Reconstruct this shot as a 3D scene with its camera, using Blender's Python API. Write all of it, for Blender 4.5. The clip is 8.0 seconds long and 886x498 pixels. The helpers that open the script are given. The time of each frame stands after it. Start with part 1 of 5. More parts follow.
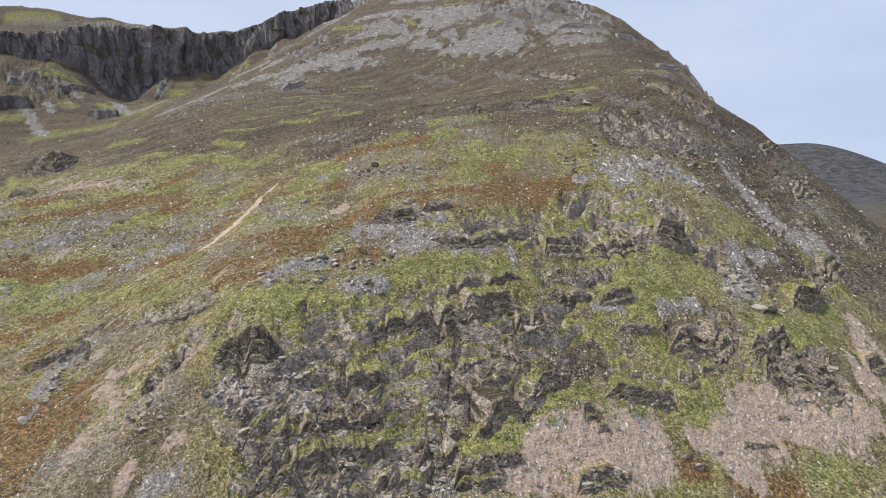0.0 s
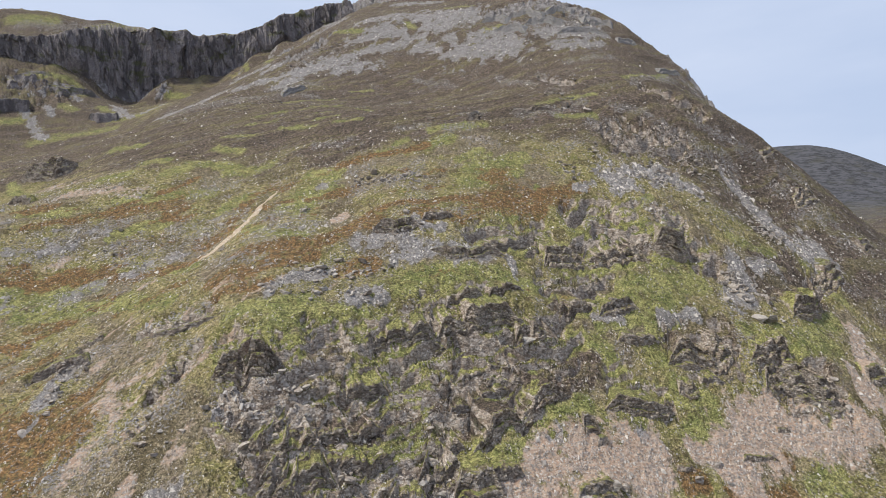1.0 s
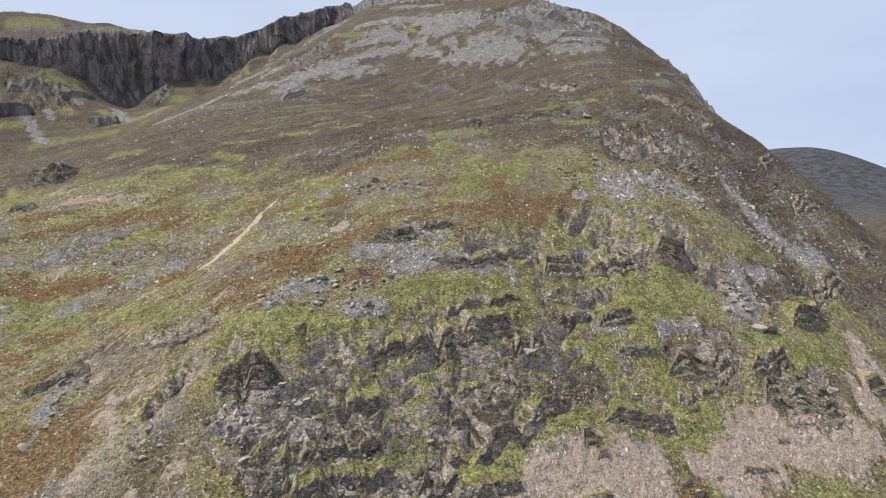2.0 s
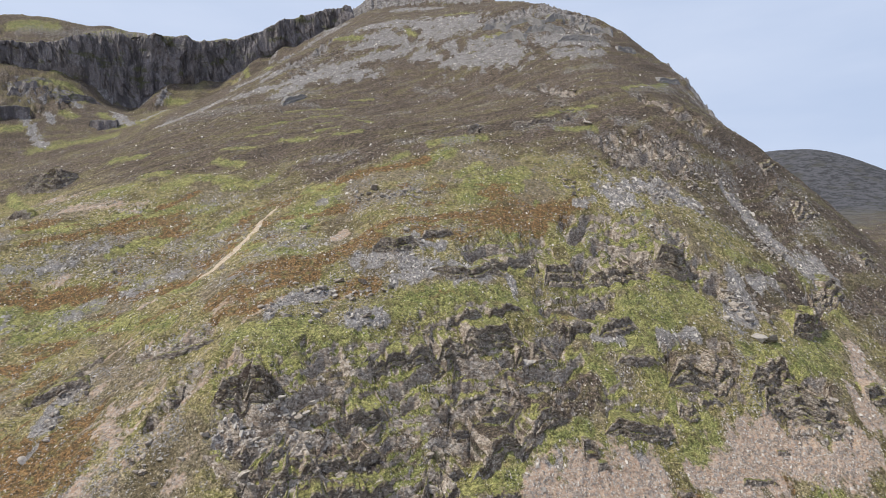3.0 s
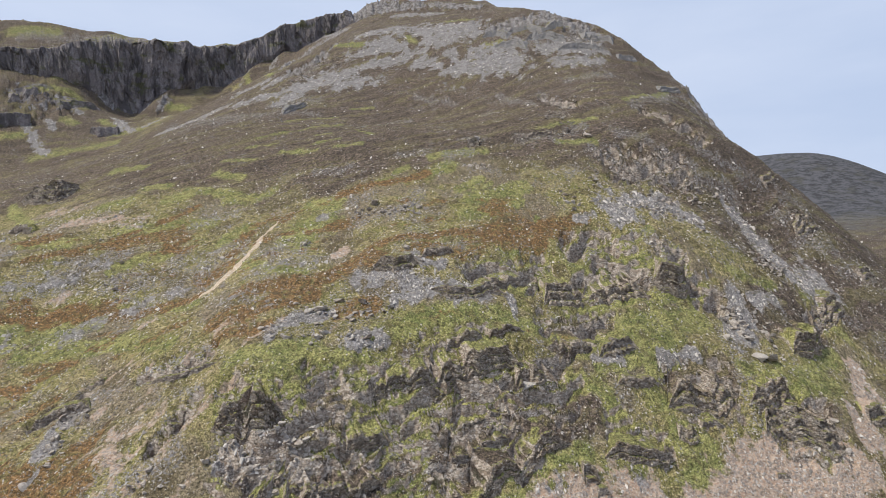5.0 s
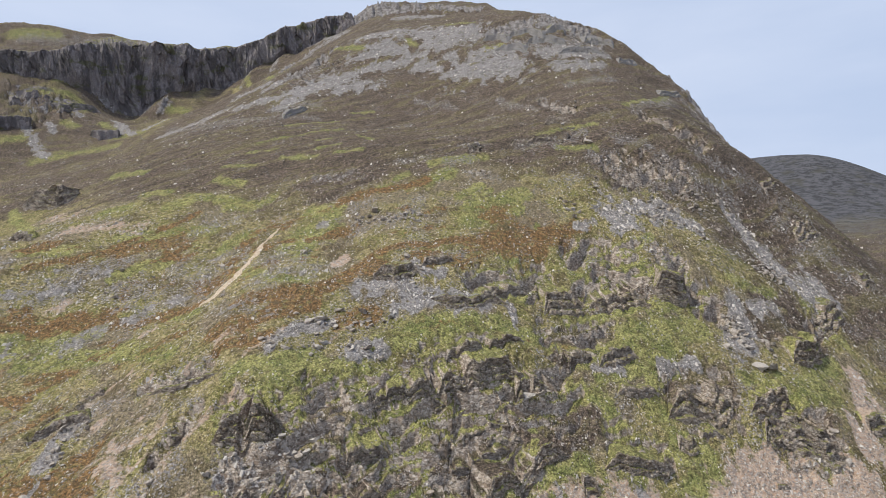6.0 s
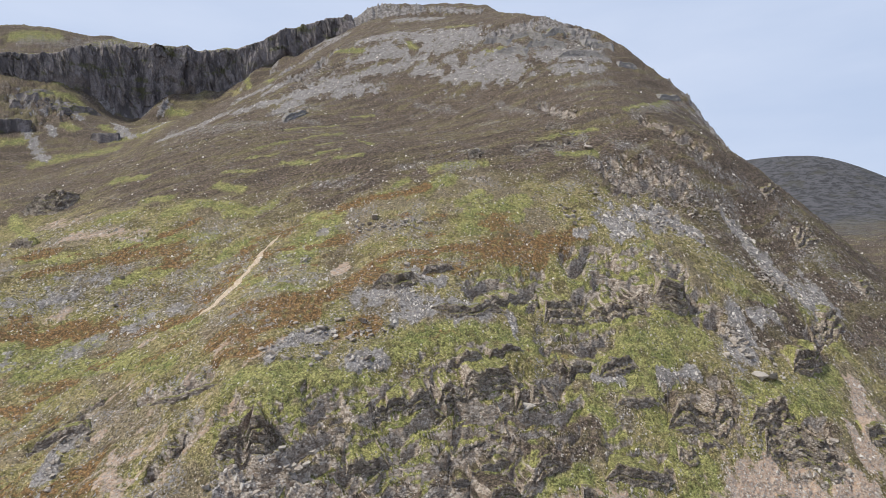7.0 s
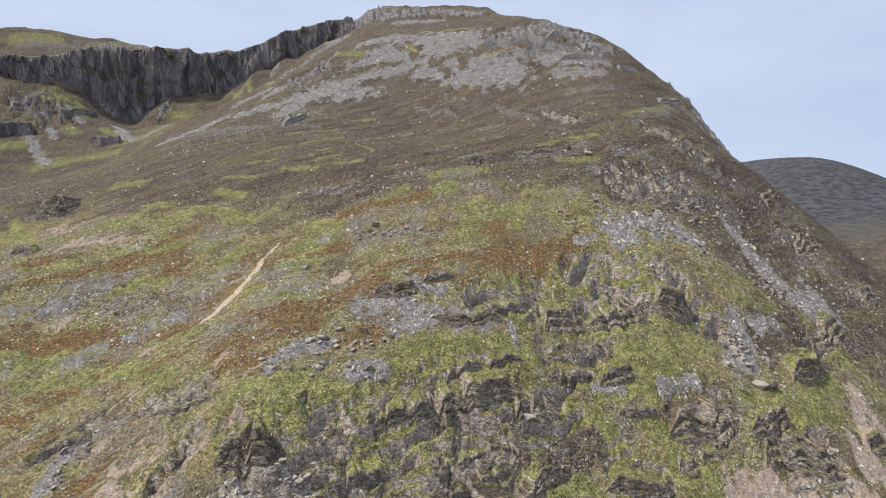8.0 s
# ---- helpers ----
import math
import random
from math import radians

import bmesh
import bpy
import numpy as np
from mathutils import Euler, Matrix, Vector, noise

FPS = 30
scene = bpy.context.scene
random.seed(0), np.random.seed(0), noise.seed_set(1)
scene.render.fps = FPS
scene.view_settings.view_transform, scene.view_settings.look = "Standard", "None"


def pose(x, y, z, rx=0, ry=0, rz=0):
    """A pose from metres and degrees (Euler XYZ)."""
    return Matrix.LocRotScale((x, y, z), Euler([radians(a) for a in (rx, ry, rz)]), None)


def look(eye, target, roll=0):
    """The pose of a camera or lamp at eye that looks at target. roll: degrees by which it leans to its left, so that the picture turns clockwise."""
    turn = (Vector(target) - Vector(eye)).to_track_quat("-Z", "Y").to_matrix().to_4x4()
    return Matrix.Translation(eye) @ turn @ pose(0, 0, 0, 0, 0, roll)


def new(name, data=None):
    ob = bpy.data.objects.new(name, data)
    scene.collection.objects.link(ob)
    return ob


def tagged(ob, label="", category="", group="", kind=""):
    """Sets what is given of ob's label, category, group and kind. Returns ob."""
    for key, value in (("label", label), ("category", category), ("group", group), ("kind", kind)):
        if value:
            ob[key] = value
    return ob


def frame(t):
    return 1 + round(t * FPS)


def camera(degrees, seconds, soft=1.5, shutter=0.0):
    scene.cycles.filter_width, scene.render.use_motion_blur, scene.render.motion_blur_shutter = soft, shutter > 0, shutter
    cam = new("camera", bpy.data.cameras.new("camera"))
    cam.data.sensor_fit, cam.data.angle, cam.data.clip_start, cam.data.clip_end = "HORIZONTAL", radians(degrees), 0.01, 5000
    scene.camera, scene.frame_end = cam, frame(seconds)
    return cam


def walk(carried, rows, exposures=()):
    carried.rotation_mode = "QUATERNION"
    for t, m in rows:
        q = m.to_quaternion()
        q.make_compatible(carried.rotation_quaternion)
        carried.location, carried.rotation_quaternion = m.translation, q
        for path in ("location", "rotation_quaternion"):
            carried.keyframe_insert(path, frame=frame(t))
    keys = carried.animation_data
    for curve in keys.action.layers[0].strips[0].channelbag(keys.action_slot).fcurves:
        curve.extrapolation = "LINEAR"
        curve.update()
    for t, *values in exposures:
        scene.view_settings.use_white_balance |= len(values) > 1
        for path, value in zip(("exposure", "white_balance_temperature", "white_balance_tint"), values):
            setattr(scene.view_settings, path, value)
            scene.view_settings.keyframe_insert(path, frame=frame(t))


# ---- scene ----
# camera: rises straight up, 26 m in 8 s, looking level at the hillside
cam = camera(74.0, 8.0, soft=0.7)
ROWS = [
    (0.0, 0.0, 0.0, 0.0, 0.0, 0.0, 0.0),
    (0.5, 0.013, -0.001, 1.632, 0.003, 0.019, -0.005),
    (1.0, 0.014, -0.002, 3.256, 0.004, 0.027, -0.02),
    (1.5, 0.034, -0.013, 4.901, 0.011, 0.039, -0.024),
    (3.0, 0.102, -0.067, 9.78, 0.027, 0.076, -0.037),
    (3.5, 0.116, -0.081, 11.414, 0.031, 0.082, -0.04),
    (4.0, 0.147, -0.101, 13.044, 0.04, 0.088, -0.045),
    (4.5, 0.18, -0.154, 14.69, 0.059, 0.098, -0.039),
    (6.0, 0.264, -0.247, 19.539, 0.115, 0.092, -0.07),
    (6.5, 0.302, -0.282, 21.155, 0.125, 0.074, -0.065),
    (7.0, 0.332, -0.31, 22.768, 0.133, 0.059, -0.069),
    (7.5, 0.358, -0.375, 24.387, 0.16, 0.051, -0.065),
    (8.0, 0.38, -0.417, 26.0, 0.182, 0.038, -0.068),
]
walk(cam, [(t, pose(x, y, z, 90 + pitch, roll, yaw)) for t, x, y, z, yaw, pitch, roll in ROWS])

# ---- light: thin high overcast with a soft sun from the left ----
SUN_UP, SUN_ROUND = 55.0, -102.0  # degrees above the horizon; degrees clockwise from +y
world = bpy.data.worlds.new("overcast_sky")
scene.world = world
world.use_nodes = True
wt = world.node_tree
wt.nodes.clear()
w_out = wt.nodes.new("ShaderNodeOutputWorld")
w_bg = wt.nodes.new("ShaderNodeBackground")
w_sky = wt.nodes.new("ShaderNodeTexSky")
w_sky.sky_type, w_sky.sun_disc = "NISHITA", False
w_sky.sun_elevation, w_sky.sun_rotation = radians(SUN_UP), radians(SUN_ROUND)
w_dim = wt.nodes.new("ShaderNodeVectorMath")
w_dim.operation = "SCALE"
w_dim.inputs["Scale"].default_value = 0.10
w_co = wt.nodes.new("ShaderNodeTexCoord")
w_map = wt.nodes.new("ShaderNodeMapping")
w_map.inputs["Scale"].default_value = (1.0, 1.0, 3.5)
w_noise = wt.nodes.new("ShaderNodeTexNoise")
w_noise.inputs["Scale"].default_value, w_noise.inputs["Detail"].default_value = 2.2, 5.0
w_ramp = wt.nodes.new("ShaderNodeValToRGB")
w_ramp.color_ramp.elements[0].position, w_ramp.color_ramp.elements[1].position = 0.3, 0.72
w_ramp.color_ramp.elements[0].color = (0.54, 0.645, 0.86, 1)
w_ramp.color_ramp.elements[1].color = (0.68, 0.765, 0.95, 1)
w_mix = wt.nodes.new("ShaderNodeMix")
w_mix.data_type = "RGBA"
w_mix.inputs["Factor"].default_value = 0.93
wt.links.new(w_co.outputs["Generated"], w_map.inputs["Vector"])
wt.links.new(w_map.outputs["Vector"], w_noise.inputs["Vector"])
wt.links.new(w_noise.outputs["Fac"], w_ramp.inputs["Fac"])
wt.links.new(w_sky.outputs["Color"], w_dim.inputs[0])
wt.links.new(w_dim.outputs["Vector"], w_mix.inputs[6])
wt.links.new(w_ramp.outputs["Color"], w_mix.inputs[7])
wt.links.new(w_mix.outputs[2], w_bg.inputs["Color"])
w_bg.inputs["Strength"].default_value = 1.0
wt.links.new(w_bg.outputs["Background"], w_out.inputs["Surface"])

sun_data = bpy.data.lights.new("sun", "SUN")
sun_data.energy, sun_data.angle, sun_data.color = 4.1, radians(4), (1.0, 0.945, 0.81)
sun = new("sun", sun_data)
a, e = radians(SUN_ROUND), radians(SUN_UP)
sun.matrix_world = look((500 * math.sin(a) * math.cos(e), 500 * math.cos(a) * math.cos(e), 500 * math.sin(e)), (0, 0, 0))


# ---- noise and landform ----
def mixed(ix, iy, iz, seed):
    """Whole numbers to even random numbers from 0 to 1."""
    h = (ix.astype(np.int64) * 374761393 + iy.astype(np.int64) * 668265263 + iz.astype(np.int64) * 2147483647 + seed * 1274126177) & 0xFFFFFFFF
    h = ((h ^ (h >> 13)) * 1274126177) & 0xFFFFFFFF
    h = ((h ^ (h >> 16)) * 2246822519) & 0xFFFFFFFF
    return ((h ^ (h >> 15)) & 0xFFFFFF) / float(0xFFFFFF)


def smooth(a, b, v):
    t = np.clip((v - a) / (b - a), 0, 1)
    return t * t * (3 - 2 * t)


DICE = np.random.RandomState(7).permutation(4096).astype(np.int32)
LEAN_X, LEAN_Y = np.cos(DICE * (2 * np.pi / 4096)).astype(np.float32), np.sin(DICE * (2 * np.pi / 4096)).astype(np.float32)


def grain(x, y, seed=0):
    """Gradient noise over the plan, about -1 to 1."""
    x, y = np.asarray(x, np.float32), np.asarray(y, np.float32)
    ix, iy = np.floor(x), np.floor(y)
    fx, fy = x - ix, y - iy
    ix, iy = ix.astype(np.int32), iy.astype(np.int32) + 131 * seed
    u, v = fx * fx * (3 - 2 * fx), fy * fy * (3 - 2 * fy)
    here, there = DICE[ix & 4095], DICE[(ix + 1) & 4095]

    def corner(first, dx, dy):
        k = (first + iy + dy) & 4095
        return LEAN_X[k] * (fx - dx) + LEAN_Y[k] * (fy - dy)

    low = corner(here, 0, 0)
    low += u * (corner(there, 1, 0) - low)
    high = corner(here, 0, 1)
    high += u * (corner(there, 1, 1) - high)
    return 1.5 * (low + v * (high - low))


def layers(x, y, size, octaves, seed=0, keep=0.5):
    """Summed noise whose largest swells are `size` metres wide."""
    total, amp, k = 0.0, 1.0, 1.0 / size
    for i in range(octaves):
        total = total + amp * grain(x * k + 17.3 * i, y * k - 9.1 * i, seed + i)
        amp, k = amp * keep, k * 2.03
    return total


def along(x, y, line, squash=1.0):
    """Distance from the polyline, the side (positive: to the left of its way), and the share of its length at the nearest place."""
    best = np.full(np.shape(x), 1e9, np.float32)
    off = np.zeros(np.shape(x), np.float32)
    share = np.zeros(np.shape(x), np.float32)
    lengths = [math.hypot(b[0] - a[0], b[1] - a[1]) for a, b in zip(line, line[1:])]
    total, done = sum(lengths), 0.0
    for (ax, ay, *_), (bx, by, *_), length in zip(line, line[1:], lengths):
        ex, ey = bx - ax, (by - ay) * squash
        px, py = x - ax, (y - ay) * squash
        t = np.clip((px * ex + py * ey) / (ex * ex + ey * ey), 0, 1)
        d = np.hypot(px - t * ex, py - t * ey)
        aside = (ex * py - ey * px) / math.hypot(ex, ey)
        near = (d < best - 1e-3) | ((d < best + 1e-3) & (np.abs(aside) > np.abs(off)))
        best = np.where(near, d, best)
        off = np.where(near, aside, off)
        share = np.where(near, (done + t * length) / total, share)
        done += length
    side = np.sign(off)
    return best, side, share


# broad swells of the hillside: row's distance ahead, first x, spacing, heights
SWELLS = (
    (60, -103, 90, (-35.8, 35.8, -16.7)),
    (150, -168, 45, (39.6, -14.7, 2.1, -19.1, -24.0, 14.0, -68.0, 18.0)),
    (190, -197, 45, (-17.2, -45.7, -4.3, 54.9, 26.9, -2.2, 32.4, 33.7, -28.0)),
    (235, -229, 50, (16.0, 38.3, 31.2, -54.3, -25.4, -1.3, -32.2, -0.2, -29.2, 1.6)),
    (290, -269, 60, (-25.4, -35.2, -9.0, -13.6, 64.9, 26.9, -41.7, 75.0, -31.0)),
    (360, -319, 75, (23.6, -0.3, 24.9, 34.1, -30.1, -34.3, 117.1, -63.6, -7.8)),
    (450, -384, 90, (-32.4, -12.1, -12.0, 7.2, -54.1, 26.9, -70.2)),
    (560, -463, 110, (-124.7, 72.4, -43.2, 39.2, -28.7, 132.3, 35.1)),
    (690, -520, 110, (84.7, 163.8, -212.4, 112.8, 55.6, -122.9, 11.0, 24.1)),
    (820, -520, 110, (-128.8, -24.9, -13.0, -1.2, 3.0, 84.1, 41.1, -3.5)),
)
# the watershed: from the right-hand spur over the summit and round the rim of the corrie
CREST = ((420, 330), (300, 342), (256, 340), (234, 335), (208, 330), (195, 331), (188, 337), (192, 358), (197, 395), (198, 430), (192, 479), (167, 508), (140, 545), (108, 568), (68, 650), (56, 835), (0, 838), (-75, 836), (-150, 862), (-236, 872), (-310, 850), (-350, 830), (-392, 788), (-440, 784), (-540, 770), (-800, 725))
# the corrie's cliff: middle of the face in plan, and its height
WALL = ((-640, 610, 5), (-520, 650, 8), (-450, 672, 28), (-400, 715, 64), (-362, 745, 88), (-335, 780, 80), (-290, 806, 68), (-230, 828, 58), (-170, 832, 38), (-128, 818, 17), (-90, 812, 8), (-60, 822, 0))

# knolls and hollows on the slope: x, y, half-width, height
KNOLLS = (
    (-53, 160, 13, 4.2), (-36, 143, 13, 3.6), (-8, 146, 12, -3.6), (18, 177, 16, 3.2), (97, 242, 18, 4.4), (128, 195, 15, 4.2),
    (108, 194, 12, 1.6), (45, 205, 16, -2.8), (-34, 194, 15, -3.4), (104, 279, 20, -4.6), (-525, 765, 48, 40.0), (-80, 836, 30, 8.0), (-15, 838, 40, 6.0), (-30, 715, 55, -12.0), (-360, 690, 34, -22.0),
    (-385, 770, 36, -12.0), (-570, 740, 50, 28.0), (-440, 762, 36, 26.0), (-490, 760, 30, 14.0), (-395, 785, 24, 8.0), (800, 1100, 70, -14.0),
    (-436, 775, 22, 20.0), (-545, 745, 40, 7.0), (-150, 690, 46, -13.0), (-100, 555, 26, -5.0), (-35, 560, 24, -4.0), (205, 334, 26, 6.5), (-41, 231, 13, -4.0), (100, 222, 12, -3.5), (150, 284, 18, -11.0), (-92, 217, 8, -2.0),
)


def landform(x, y):
    """The height of the bare hillside, without knolls, ledges or stones."""
    x, y = np.asarray(x, np.float32), np.asarray(y, np.float32)
    h = -102.81 - 0.0526 * np.clip(x, -700, 500) + 0.4418 * np.clip(y, -40, 900)
    for row, first, step, heights in SWELLS:
        near = np.nonzero(np.abs(y - row) < 5 * step)[0]
        xs, ripple = x[near], 0.0
        for i, rise in enumerate(heights):
            ripple = ripple + rise * np.exp(-((xs - first - i * step) / (1.25 * step)) ** 2 / 2)
        h[near] += ripple * np.exp(-((y[near] - row) / (1.25 * step)) ** 2 / 2)
    for kx, ky, wide, rise in KNOLLS:
        near = np.nonzero((np.abs(x - kx) < 4 * wide) & (np.abs(y - ky) < 4 * wide))[0]
        h[near] += rise * np.exp(-((x[near] - kx) ** 2 + (y[near] - ky) ** 2) / (2 * wide * wide))
    # the cliff
    back = np.nonzero((y > 540) & (x < 40))[0]
    xb, yb = x[back], y[back]
    d, side, share = along(xb, yb, WALL)
    tall = np.interp(xb, [p[0] for p in WALL], [p[2] for p in WALL])
    wide = 9 + 0.2 * tall
    flute = 9.0 * layers(share * 1000, yb * 0.05, 34, 3, 40) * np.clip(tall / 60, 0, 1)
    # scree and turf banked against its foot
    bank = tall * np.interp(xb, (-640, -430, -385, -362, -338, -300, -230, -160), (0.3, 0.2, 0.04, 0.10, 0.42, 0.36, 0.45, 0.3)) * (1 + 0.35 * layers(xb, yb * 0.2, 30, 2, 45))
    h[back] += bank * smooth(-85, -wide, d * side) + (tall - bank) * smooth(-wide, wide, d * side + flute)
    # the summit's rock platform, with a steep step at its left end
    top = np.nonzero((y > 780) & (y < 900) & (np.abs(x) < 200))[0]
    xs, ys = x[top] + 3 * grain(y[top] / 9, x[top] / 30, 61), y[top] + 4 * grain(x[top] / 14, y[top] / 30, 62)
    h[top] += smooth(-136, -112, xs) * smooth(78, 62, xs) * smooth(806, 818, ys) * smooth(880, 850, ys) * (1.2 + 2.2 * grain(x[top] / 16, ys / 40, 63) + 7.5 * smooth(-15, -85, xs))
    # past the watershed the ground falls away
    back = np.nonzero((y > 500) | (x > 140))[0]
    d, side, share = along(x[back], y[back], CREST)
    out = np.where(side > 0, 0.0, d)
    h[back] -= np.where(share > 0.62, 0.12, 1.0) * (np.sqrt(out * out + 36.0) - 6.0)
    h = np.maximum(h, -110 + 0.05 * np.minimum(np.abs(y) + np.abs(x), 1200))
    # far round hill beyond the spur
    base = 55 + 0.16 * (np.clip(y, 300, 1400) - 800)
    hill = base + 96 * np.exp(-((x - 705) / np.where(x > 705, 112, 138)) ** 2 / 2 - ((y - 1150) / np.where(y > 1150, 400, 150)) ** 2 / 2)
    hill = np.where((x > 230) & (y > 380), hill, -200.0)
    return np.maximum(h, hill)


# land cover: strokes in plan
STROKES = {}


def paint(kind, half, *line):
    """One stroke of a kind of land cover: its half-width and its line over the plan."""
    STROKES.setdefault(kind, []).append((line, half))


paint("green", 5.2, (-153.4, 203.3), (-143.9, 206.6), (-130.0, 206.5))
paint("green", 2.0, (-135.6, 212.2), (-121.6, 209.1))
paint("green", 2.3, (-142.6, 196.5), (-126.4, 197.7), (-109.8, 195.5), (-85.9, 184.6))
paint("green", 1.6, (-108.2, 212.6), (-95.8, 210.0), (-86.6, 207.2))
paint("green", 2.3, (-61.6, 166.9), (-51.0, 168.9), (-40.6, 172.8))
paint("green", 2.9, (-48.7, 161.4), (-39.4, 167.8), (-23.9, 173.0))
paint("green", 1.4, (-52.9, 159.8), (-44.7, 158.2), (-38.3, 156.8))
paint("green", 3.4, (-93, 252), (-85, 256))
paint("green", 4.8, (-63.2, 241.3), (-58.3, 249.9), (-47, 251))
paint("green", 2.7, (-56.3, 230.2), (-52.5, 243.3))
paint("green", 2.5, (-62, 266), (-47, 263))
paint("green", 1.6, (-82.0, 227.8), (-62.3, 212.9), (-49.3, 209.9))
paint("green", 2.6, (-105, 285), (-91, 282), (-84, 285))
paint("green", 1.7, (-118, 429), (-95, 439), (-79, 443))
paint("green", 3.0, (-117, 373), (-93, 395), (-74, 418))
paint("green", 2.2, (-78, 360), (-61, 388), (-41, 343))
paint("green", 1.9, (-60, 322), (-45, 323))
paint("green", 2.6, (-91, 332), (-70, 323))
paint("green", 1.8, (-73, 461), (-56, 463))
paint("green", 2.1, (-124, 331), (-105, 326))
paint("green", 2.4, (-122, 314), (-104, 305))
paint("green", 2.1, (-117, 352), (-99, 350))
paint("green", 3.2, (-135, 289), (-125, 293))
paint("green", 2.7, (-167, 287), (-156, 291))
paint("green", 2.1, (52, 324), (68, 328), (86, 331))
paint("green", 1.9, (59, 308), (79, 308))
paint("green", 1.8, (7, 265), (17, 273))
paint("green", 2.4, (8.5, 246.5), (21.0, 249.4))
paint("green", 2.6, (11, 258), (30, 267), (38, 270))
paint("green", 2.0, (23, 255), (34, 259))
paint("green", 1.7, (39.8, 249.7), (40.0, 243.7))
paint("green", 1.8, (-31, 274), (-25, 276))
paint("green", 2.6, (-7, 278), (4, 286))
paint("green", 1.8, (-7, 294), (22, 299))
paint("green", 1.7, (21.0, 227.7), (29.6, 226.4))
paint("green", 1.7, (32.8, 219.2), (38.7, 226.6))
paint("green", 1.7, (48.0, 231.2), (49.0, 223.5), (59.9, 226.0))
paint("green", 2.2, (55.1, 224.0), (69.8, 229.9), (81.5, 231.7))
paint("green", 1.4, (72.8, 239.8), (87.7, 249.4))
paint("green", 2.5, (-24.7, 178.3), (-11.4, 185.4), (2.9, 190.4), (17.9, 193.5))
paint("green", 1.5, (19.7, 193.7), (32.7, 193.3), (40.4, 194.5))
paint("green", 1.2, (19.2, 208.1), (29.2, 208.3), (34.6, 217.2))
paint("green", 1.4, (42.7, 205.8), (53.6, 209.6), (64.9, 213.7), (76.8, 218.3))
paint("green", 2.1, (75.8, 215.5), (89.2, 223.2), (102.2, 228.3))
paint("green", 2.3, (39.9, 192.2), (56.0, 196.7), (70.0, 199.0), (82.1, 205.3))
paint("green", 2.6, (61.8, 203.5), (79.4, 208.6), (93.9, 214.3))
paint("green", 1.8, (49.8, 187.7), (64.7, 194.5))
paint("green", 1.9, (67.4, 191.5), (79.5, 198.8))
paint("green", 1.7, (37.6, 180.8), (48.3, 182.0))
paint("green", 2.4, (51.1, 179.6), (51.6, 175.2), (54.2, 172.8))
paint("green", 1.8, (64.3, 182.8), (73.2, 182.9))
paint("green", 2.2, (26.2, 154.5), (34.8, 160.0), (40.1, 162.7))
paint("green", 2.7, (69.6, 174.0), (77.6, 173.2), (77.5, 169.4))
paint("green", 1.9, (45.7, 160.6), (57.0, 161.9))
paint("green", 1.6, (67.4, 164.6), (67.5, 161.0))
paint("green", 1.5, (100.2, 198.2), (105.4, 197.3), (118.5, 200.2))
paint("green", 2.1, (127.8, 205.9), (147.5, 220.6))
paint("green", 2.0, (154.0, 235.5), (159.0, 234.4))
paint("green", 2.3, (114.6, 193.5), (124.0, 199.7), (134.4, 200.9))
paint("green", 1.6, (121.2, 181.3), (123.3, 179.1))
paint("green", 1.2, (148.7, 243.3), (158, 251))
paint("green", 1.4, (-46.5, 159.1), (-40.0, 157.6))
paint("green", 1.0, (-34.2, 146.0), (-27.8, 149.5))
paint("green", 1.3, (-30.0, 169.8), (-21.7, 168.4))
paint("green", 1.1, (-22.6, 163.3), (-13.3, 164.6), (-3.8, 167.3))
paint("green", 1.2, (-20.4, 158.9), (-14.4, 159.4), (-9.9, 161.0))
paint("green", 1.4, (-6.8, 162.1), (2.6, 165.3))
paint("green", 1.3, (-6.5, 154.3), (-3.6, 157.0))
paint("green", 1.0, (-13.3, 147.5), (-6.3, 150.4))
paint("green", 0.9, (-45.1, 140.5), (-39.9, 141.2))
paint("green", 1.1, (-8.9, 145.6), (-3.3, 146.6))
paint("green", 1.0, (-2.2, 168.8), (2.7, 170.6))
paint("green", 1.5, (15.8, 171.3), (19.5, 175.0), (26.9, 179.0))
paint("green", 0.9, (11.6, 157.9), (21.0, 160.0))
paint("green", 1.2, (17.0, 151.6), (21.7, 154.4))
paint("green", 1.4, (12.2, 146.9), (22.5, 149.5))
paint("green", 1.4, (116.2, 238.9), (125.1, 238.4), (136.1, 241.7))
paint("green", 3.9, (-437, 662), (-422, 680))
paint("green", 4.9, (-441, 632), (-412, 653), (-393, 643))
paint("green", 4.1, (-393, 605), (-377, 599))
paint("green", 5.1, (-327, 581), (-303, 589), (-298, 626))
paint("green", 4.1, (-361, 620), (-339, 603))
paint("green", 4.9, (-421, 558), (-406, 566))
paint("green", 5.3, (-373, 535), (-347, 550), (-314, 558))
paint("green", 4.1, (-329, 704), (-308, 703))
paint("green", 3.4, (-277, 810), (-176, 599))
paint("green", 4.7, (-122, 621), (-83, 596))
paint("green", 3.4, (-37, 594), (-28, 578))
paint("green", 3.0, (3, 621), (32, 609))
paint("green", 3.6, (36, 533), (53, 528))
paint("green", 6.9, (-523, 710), (-479, 726))
paint("green", 2.6, (111, 360), (172, 452))
paint("green", 2.0, (10.3, 141.2), (16.2, 145.4), (25.9, 153.1))
paint("green", 1.9, (-14.2, 141.7), (-8.9, 144.8))
paint("green", 1.8, (100.0, 158.6), (109.8, 164.1), (108.4, 157.5))
paint("green", 1.9, (67.1, 163.9), (75.5, 168.5), (74.6, 163.1))
